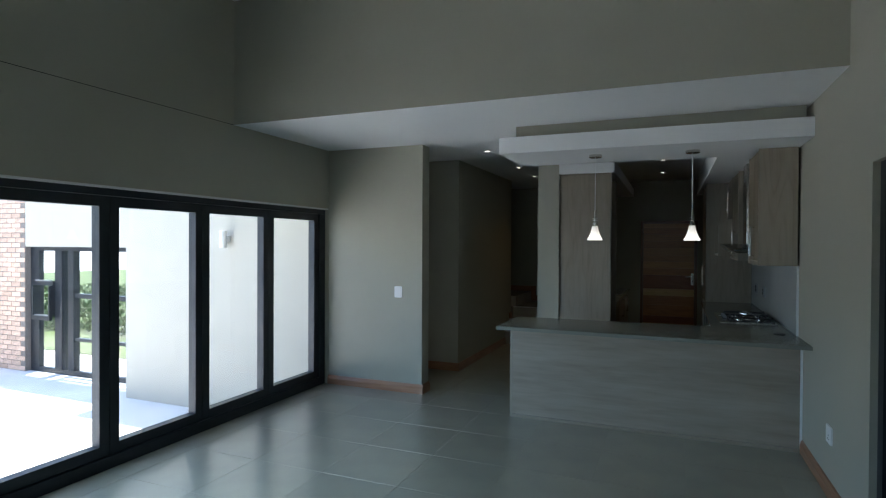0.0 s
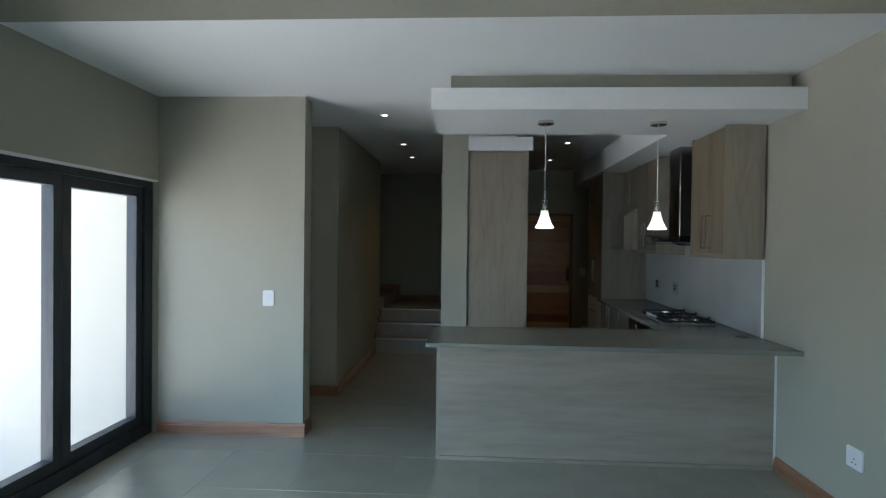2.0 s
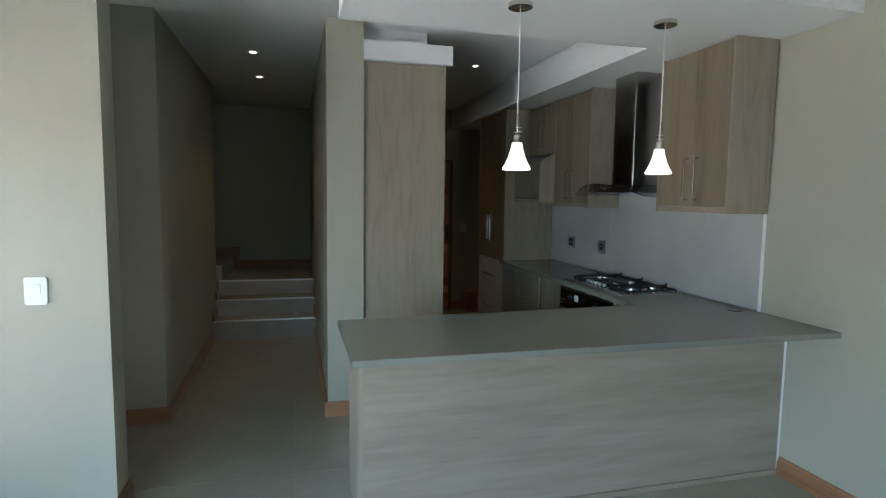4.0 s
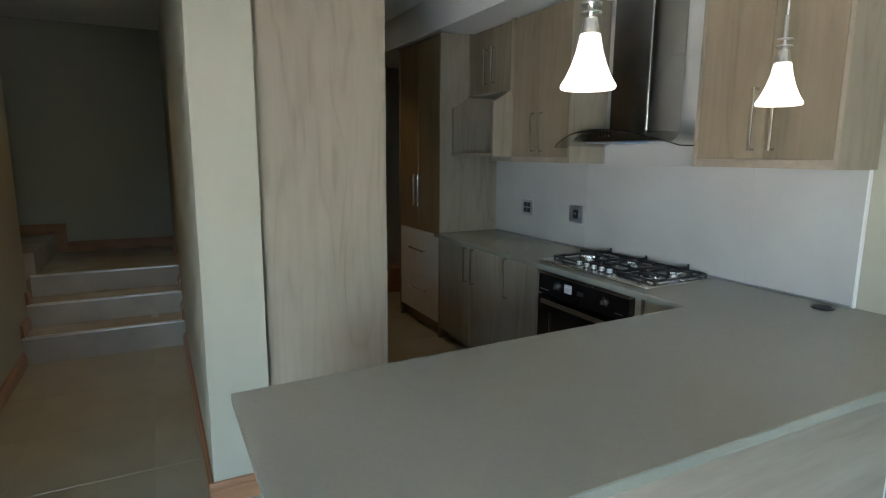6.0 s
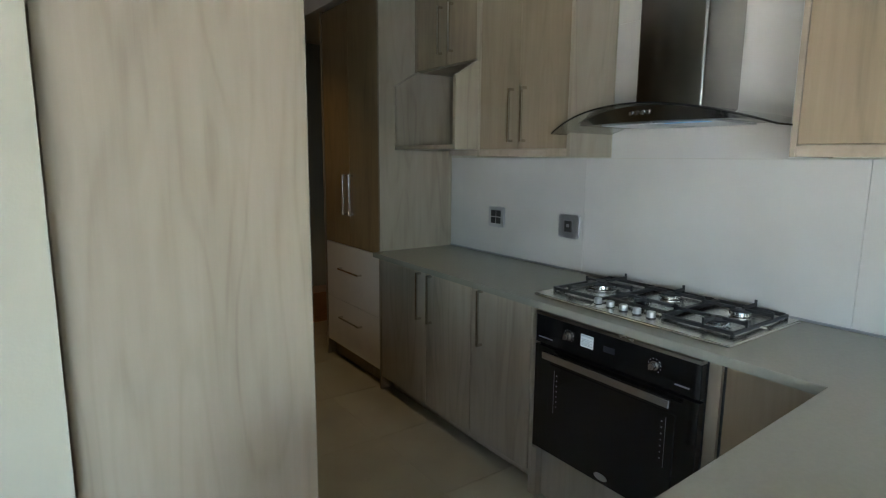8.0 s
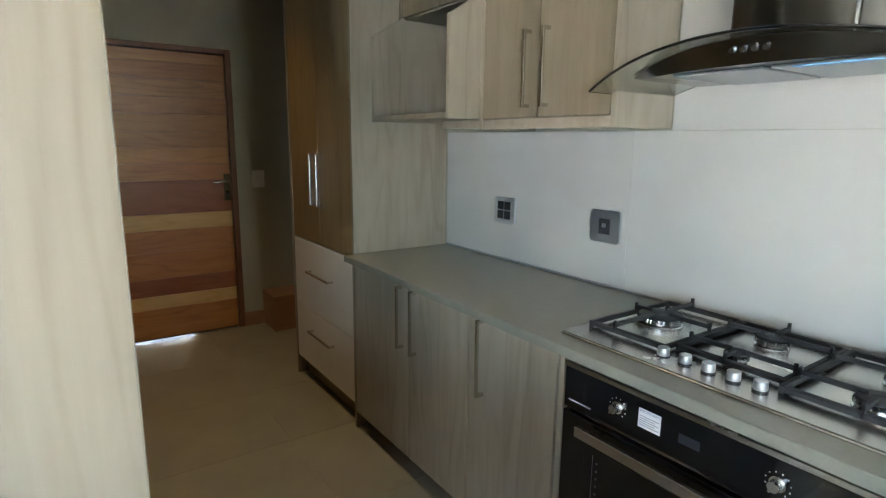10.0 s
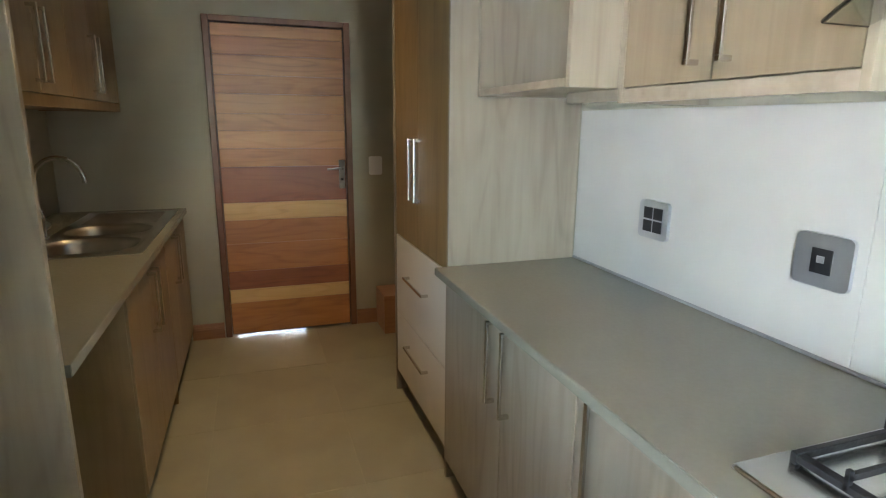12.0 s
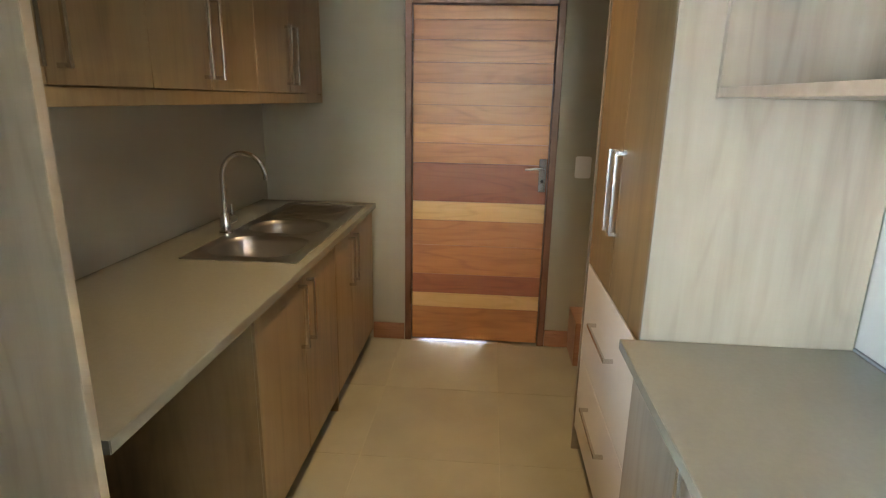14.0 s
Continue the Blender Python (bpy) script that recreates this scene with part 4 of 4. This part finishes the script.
for k in range(15):
    a = radians(180 - k * 13.2)
    neck.append((-0.803 + 0.095 + 0.095 * math.cos(a), 9.815 + 0.02 * k / 14, 1.16 + 0.105 * math.sin(a)))
part("spout", smooth(tube(neck, 0.0105)), M_CHROME, tap)
bm = bmesh.new()
cyl(bm, (-0.803, 9.815, 0.955), (-0.803, 9.895, 0.955), 0.020)
cyl(bm, (-0.803, 9.89, 0.945), (-0.813, 9.90, 1.02), 0.006)
part("lever", smooth(bm), M_CHROME, tap)

# sink base cabinets
SF = -0.324
for y0, y1, split, lab in ((8.967, 9.87, 9.42, "brown oak laminate sink base cabinet with two doors"), (9.872, 10.695, 10.17, "brown oak laminate base cabinet with two doors under the drainer")):
    th = thing("sink_cabinet", (-0.7, (y0 + y1) / 2, 0), lab, "cabinet")
    part("carcass", boxes((-0.99, -0.344, y0 + 0.018, y1 - 0.002, 0.10, 0.70)), M_BROWN, th)
    part("side_panel", boxes((-0.99, -0.333, y0, y0 + 0.016, 0.0, 0.868)), M_BROWN, th)
    part("kick_plate", boxes((-0.414, -0.399, y0 + 0.018, y1, 0.0, 0.10)), M_BROWN, th)
    a = front("door", th, SF, y0 + 0.001, split, 0.10, 0.864, M_BROWN, out=1)
    bar_handle(a, SF, split - 0.045, 0.575, 0.83, out=1)
    b = front("door", th, SF, split, y1, 0.10, 0.864, M_BROWN, out=1)
    bar_handle(b, SF, split + 0.045, 0.575, 0.83, out=1)

# wall cabinets over the sink
UF = -0.598
for y0, y1, split, n_ in ((8.286, 9.04, 8.645, 0), (9.04, 9.78, 9.385, 0), (9.78, 10.66, 10.17, 0)):
    th = thing("wall_cabinet", (-0.85, (y0 + y1) / 2, 1.49), "brown oak laminate wall cabinet with two doors over the sink", "cabinet", "wall cabinets over the sink")
    part("carcass", boxes((-0.996, -0.618, y0 + 0.001, y1 - 0.001, 1.479, 2.478)), M_BROWN, th)
    part("light_rail", boxes((-0.616, -0.600, y0, y1, 1.474, 1.517)), M_BROWN, th)
    a = front("door", th, UF, y0, split, 1.519, 2.47, M_BROWN, out=1)
    bar_handle(a, UF, split - 0.04, 1.557, 1.82, out=1)
    b = front("door", th, UF, split, y1, 1.519, 2.47, M_BROWN, out=1)
    bar_handle(b, UF, split + 0.04, 1.557, 1.82, out=1)
th = thing("end_panel", (-0.85, 10.67, 1.49), "brown oak laminate end panel beside the wall cabinets", "panel")
part("board", boxes((-0.996, -0.598, 10.6615, 10.684, 1.474, 2.478)), M_BROWN, th)

# ---- back door ----
back_door = tagged(new("door_3"), "closed varnished plank door of mixed reddish and pale boards", "door", kind="structure")
BASE[back_door.name] = Vector((0, 0, 0))
part("door_frame", boxes((-0.198, -0.158, 10.70, 10.80, 0.0, 2.073), (0.655, 0.697, 10.70, 10.80, 0.0, 2.073), (-0.158, 0.655, 10.70, 10.80, 2.036, 2.073), bevel=0.004), M_JAMB, back_door)
part("ledge", boxes((-0.165, 0.66, 10.748, 10.775, 0.016, 2.045)), M_JAMB, back_door)
part("threshold", boxes((0.33, 0.655, 10.752, 10.79, 0.0, 0.015), (-0.158, -0.125, 10.752, 10.79, 0.0, 0.0145), (-0.125, -0.02, 10.752, 10.79, 0.0, 0.008), (-0.02, 0.05, 10.752, 10.79, 0.0, 0.0065), (0.05, 0.075, 10.752, 10.79, 0.0, 0.011), (0.075, 0.33, 10.752, 10.79, 0.0, 0.0075)), M_JAMB, back_door)
PLANKS = [(0.014, 0.234, "orange"), (0.234, 0.327, "pale"), (0.327, 0.454, "red"), (0.454, 0.643, "orange"), (0.643, 0.802, "orange"), (0.802, 0.918, "pale"), (0.918, 1.152, "red"), (1.152, 1.27, "orange"), (1.27, 1.383, "tan"), (1.383, 1.49, "tan"), (1.49, 1.613, "tan"), (1.613, 1.726, "orange"), (1.726, 1.847, "tan"), (1.847, 1.955, "orange"), (1.955, 2.030, "tan")]
for z0, z1, tone in PLANKS:
    part("plank", boxes((-0.152, 0.650, 10.715, 10.746, z0 + 0.0006, z1 - 0.0006), bevel=0.0022), PLANK_TONES[tone], back_door)
hd = part("door_handle", boxes((0.600, 0.644, 10.706, 10.7145, 0.995, 1.192), bevel=0.003), M_CHROME, back_door, "chrome lever handle on a long plate")
bm = tube([(0.622, 10.708, 1.135), (0.622, 10.672, 1.135), (0.617, 10.664, 1.136), (0.605, 10.661, 1.137), (0.580, 10.661, 1.138), (0.550, 10.663, 1.133), (0.518, 10.668, 1.131)], 0.0085, 10)
part("lever", smooth(bm), M_CHROME, hd)
bm = bmesh.new()
cyl(bm, (0.622, 10.707, 1.06), (0.622, 10.702, 1.06), 0.009, seg=16)
part("keyhole", bm, M_RUBBER, hd)
for z in (0.25, 1.78):
    bm = bmesh.new()
    cyl(bm, (-0.156, 10.706, z), (-0.156, 10.706, z + 0.10), 0.006, seg=12)
    part("hinge", bm, M_NICKEL, back_door)

for ob in back_door.children:
    ob.scale = (0.99, 1.0, 0.990)
    ob.location += Vector((0.062, 0.062, 0.0))

# ---- switches and living room socket ----


def wall_plate(name, label_, cat, centre, axis, sgn, w=0.09, h=0.126, rockers=1):
    th = thing(name, centre, label_, cat)
    x, y, z = centre
    if axis == "y":
        pts = rounded(x - w / 2, x + w / 2, z - h / 2, z + h / 2, 0.012)
        bm = prism(pts, "y", y, y + sgn * 0.010)
        rk = boxes((x - w * 0.22, x + w * 0.22, y + sgn * 0.010, y + sgn * 0.013, z - 0.012, z + 0.030), bevel=0.0012)
    else:
        pts = rounded(y - w / 2, y + w / 2, z - h / 2, z + h / 2, 0.010)
        bm = prism(pts, "x", x, x + sgn * 0.010)
        rk = boxes((x + sgn * 0.010, x + sgn * 0.013, y - w * 0.2, y + w * 0.2, z + 0.010, z + 0.034), bevel=0.0012)
    part("plate", bm, M_PLASTIC, th)
    part("rocker", rk, M_PLASTIC, th)
    return th


wall_plate("light_switch", "white plastic light switch on the olive wall", "light switch", (-2.464, 6.236, 1.113), "y", -1)
wall_plate("light_switch", "white plastic light switch beside the back door", "light switch", (0.912, NORTH, 1.136), "y", -1)
sk = wall_plate("wall_socket", "white plastic wall socket above the skirting", "socket", (1.334, 5.048, 0.403), "x", -1, w=0.13, h=0.115)
for dy, dz in ((0.0, -0.005), (-0.015, -0.028), (0.015, -0.028)):
    bm = bmesh.new()
    cyl(bm, (1.3245, 5.048 + dy, 0.403 + dz), (1.3225, 5.048 + dy, 0.403 + dz), 0.0045, seg=12)
    part("pin_hole", bm, M_RUBBER, sk)

# ---- lamps ----


def pendant(x, y):
    th = thing("pendant_lamp", (x, y, 1.68), "lit pendant lamp with frosted cone shade over the peninsula", "pendant lamp", "pendants over the peninsula")
    part("canopy", smooth(lathe([(0.0, 2.4725), (0.058, 2.4725), (0.058, 2.452), (0.050, 2.448), (0.0, 2.448)], (x, y, 0))), M_NICKEL, th)
    bm = bmesh.new()
    cyl(bm, (x, y, 1.93), (x, y, 2.45), 0.0028, seg=8)
    part("cord", bm, M_PLASTIC, th, "thin pale cord")
    st = part("stem", smooth(lathe([(0.0, 1.965), (0.007, 1.965), (0.008, 1.862), (0.016, 1.86), (0.019, 1.85), (0.024, 1.822), (0.024, 1.817), (0.0, 1.817)], (x, y, 0))), M_NICKEL, th)
    for z in (1.868, 1.889):
        part("ring", smooth(lathe([(0.008, z), (0.024, z), (0.0255, z + 0.003), (0.024, z + 0.006), (0.008, z + 0.006)], (x, y, 0))), M_NICKEL, st)
    part("shade", smooth(lathe([(0.0, 1.826), (0.022, 1.826), (0.0255, 1.820), (0.032, 1.785), (0.042, 1.752), (0.056, 1.720), (0.067, 1.702), (0.068, 1.696), (0.064, 1.692), (0.058, 1.697), (0.036, 1.757), (0.0, 1.79)], (x, y, 0))), M_SHADE, th, "glowing frosted white glass cone shade")
    return th


pendant(-0.300, 5.938)
pendant(0.516, 5.968)

for dx, dy in DOWNLIGHTS:
    th = thing("downlight", (dx, dy, LOW), "small lit recessed ceiling downlight with white ring", "downlight", "recessed downlights")
    part("ring", smooth(lathe([(0.0215, -0.001), (0.030, -0.006), (0.040, -0.005), (0.043, -0.0005)], (dx, dy, LOW))), M_WHITE, th)
    part("lens", lathe([(0.0, -0.0025), (0.022, -0.0025)], (dx, dy, LOW)), M_LED, th, "glowing round lens")

# ---- patio ----
single("ground", boxes((-400, 400, -400, 400, PATIO - 0.3, PATIO)), M_PAVE, "pale sunlit paving around the house", "ground", "structure")
single("wall_patio", boxes((-6.705, -3.612, 6.2, 6.45, PATIO, 3.4)), M_EXT, "white plastered patio wall", "wall", "structure")
single("wall_patio_window", boxes((-9.68, -6.705, 6.665, 6.9, 1.567, 3.4), (-6.83, -6.705, 6.451, 6.9, PATIO, 1.567)), M_EXT, "white plastered wall above the patio window", "wall", "structure")
lampo = thing("wall_lamp", (-4.85, 6.2, 1.70), "white tubular up and down wall lamp on the patio wall", "wall lamp")
bm = bmesh.new()
cyl(bm, (-4.86, 6.10, 1.59), (-4.86, 6.10, 1.80), 0.045)
part("tube", smooth(bm), M_PLASTIC, lampo)
part("bracket", boxes((-4.89, -4.83, 6.145, 6.199, 1.655, 1.735), bevel=0.003), M_PLASTIC, lampo)

pw = tagged(new("window_1"), "dark aluminium patio window with open casements and garden behind", "window", kind="structure")
BASE[pw.name] = Vector((0, 0, 0))
T, B = 1.566, PATIO
fr = [(-9.68, -9.46, 6.75, 6.83, B, T), (-6.92, -6.83, 6.75, 6.83, B, T), (-9.46, -6.92, 6.75, 6.83, T - 0.07, T), (-9.46, -6.92, 6.75, 6.83, B, B + 0.08), (-9.02, -8.85, 6.72, 6.85, B + 0.08, T - 0.07), (-8.71, -8.58, 6.73, 6.84, B + 0.08, T - 0.07), (-8.58, -6.92, 6.75, 6.83, 0.74, 0.81), (-8.58, -6.92, 6.75, 6.83, 0.04, 0.09)]
part("window_frame", boxes(*fr, bevel=0.003), M_ALU, pw)
for a, b, z0, z1 in ((-9.46, -9.02, B + 0.08, T - 0.07), (-8.85, -8.71, B + 0.08, T - 0.07), (-8.58, -6.92, 0.81, T - 0.07), (-8.58, -6.92, 0.09, 0.74), (-8.58, -6.92, B + 0.08, 0.04)):
    p_ = part("pane", boxes((a - 0.005, b + 0.005, 6.785, 6.793, z0 - 0.005, z1 + 0.005)), M_GLASS, pw)
    p_.visible_shadow = False
part("casement", boxes((-9.46, -9.02, 6.69, 6.74, 0.93, 1.0), (-9.46, -9.02, 6.63, 6.68, 0.36, 0.43), (-9.46, -9.43, 6.63, 6.74, 0.43, 0.93), (-9.05, -9.02, 6.63, 6.74, 0.43, 0.93)), M_ALU, pw, "open top-hung casement")
part("casement_stay", boxes((-9.43, -9.05, 6.65, 6.69, 0.43, 0.445), (-9.43, -9.05, 6.67, 6.71, 1.0, 1.02)), M_SILVER, pw, "pale metal window stays")

brick_pier = single("wall_brick_pier", boxes((-13.0, -9.684, 6.664, 6.95, PATIO, 3.4)), M_MORTAR, "pale red face brick wall with dark joints", "wall", "structure")

# garden beyond the patio window
single("garden_lawn", boxes((-40, -3.9, 8.0, 60, PATIO - 0.05, PATIO + 0.02)), M_GRASS, "green lawn beyond the patio window", "lawn", "structure")


def leaf_mass(name, label_, cat, lo, hi, count, size, seed, kind=""):
    rng = random.Random(seed)
    bm = bmesh.new()
    for _ in range(count):
        p = Vector([rng.uniform(a, b) for a, b in zip(lo, hi)])
        t = (p.z - lo[2]) / (hi[2] - lo[2])
        wob = noise.noise(p * 1.3) * 0.5
        p.z += wob * 0.5 * t
        q = Euler((rng.uniform(0, 6.3), rng.uniform(0, 6.3), rng.uniform(0, 6.3))).to_matrix()
        s = size * rng.uniform(0.6, 1.3)
        vs = [bm.verts.new(p + q @ Vector(v) * s) for v in ((-0.5, 0, 0), (0, -0.28, 0.05), (0.6, 0, 0), (0, 0.28, 0.05))]
        bm.faces.new(vs)
    return single(name, bm, M_LEAF, label_, cat, kind)


leaf_mass("hedge", "dense green garden hedge behind the patio window", "hedge", (-16, 9.6, PATIO), (-7, 10.8, 0.50), 5200, 0.13, 3, "stuff")
leaf_mass("garden_tree_crown", "leafy green garden tree behind the hedge", "tree", (-17.5, 17.5, 1.2), (-14.2, 20, 4.0), 2600, 0.22, 5, "stuff")
single("garden_wall", boxes((-14.6, -13.2, 14.0, 14.3, PATIO, 0.65), bevel=0.01), M_BRICK, "low red brick garden wall", "garden wall", "structure")
house = thing("neighbour_house", (-16, 34, PATIO), "pale neighbouring house beyond the garden", "house")
part("wall", boxes((-24, -8, 32, 40, PATIO, 2.6)), M_EXT, house)
part("roof", prism([(31.4, 2.6), (40.6, 2.6), (36, 4.6)], "x", -24.6, -7.4), M_BRICK, house)
for x in (-21, -17.5, -14, -10.5):
    part("window", boxes((x - 0.6, x + 0.6, 31.96, 32.02, 0.6, 1.8)), M_BLACK, house)

# ---- pieces of walls and floors ----
# splashback tiles
splash = tagged(new("trim_splashback"), "large pale grey splashback tiles between worktop and cabinets", "tiles", kind="structure")
BASE[splash.name] = Vector((0, 0, 0))
ROWS_Y = [6.070, 6.556, 7.735, 8.866]
for y0, y1 in zip(ROWS_Y, ROWS_Y[1:]):
    for z0, z1 in ((0.9005, 1.478), (1.478, 2.078), (2.078, 2.471)):
        if z0 > 1.4 and not (y0 < 7.6 and y1 > 6.6):
            continue
        a, b = (y0, y1) if z0 < 1.4 else (max(y0, 6.690), min(y1, 7.590))
        if b - a > 0.02:
            part("tile", boxes((1.3195, 1.3335, a + 0.0008, b - 0.0008, z0 + 0.0008, z1 - 0.0008), bevel=0.0006), M_SPLASH, splash)
part("edge_trim", boxes((1.3165, 1.3335, 6.062, 6.0695, 0.9005, 1.486)), M_PLASTIC, splash, "white tile edge trim")

# floor tiles
TILE_MESH = {}


def floor_tile(x0, x1, y0, y1):
    key = (round(x1 - x0, 3), round(y1 - y0, 3))
    if key not in TILE_MESH:
        w, h = key
        TILE_MESH[key] = mesh_of("tile", boxes((-w / 2, w / 2, -h / 2, h / 2, -0.010, 0.0), bevel=0.0012), M_TILE)
    ob = new("tile", TILE_MESH[key])
    ob.location = ((x0 + x1) / 2, (y0 + y1) / 2, 0.0)
    ob.parent = floor


PX, PY, G = 0.607, 0.610, 0.0013
for i in range(-5, 6):
    for j in range(-17, 9):
        x0, x1 = -1.362 + i * PX, -1.362 + (i + 1) * PX
        y0, y1 = 6.49 + j * PY, 6.49 + (j + 1) * PY
        x0, x1, y0, y1 = max(x0, -3.40), min(x1, 1.334), max(y0, SOUTH), min(y1, 10.86)
        if x1 - x0 < 0.03 or y1 - y0 < 0.03:
            continue
        floor_tile(x0 + G, x1 - G, y0 + G, y1 - G)

# brick courses of the patio pier
BRICK = mesh_of("brick", boxes((-0.11, 0.11, -0.012, 0.012, -0.0355, 0.0355), bevel=0.003), M_BRICK)
for r in range(38):
    for c in range(7):
        x = -9.796 - c * 0.232 - (0.116 if r % 2 else 0)
        ob = new("brick", BRICK)
        ob.location = (x, 6.663, PATIO + 0.045 + r * 0.083)
        ob.parent = brick_pier
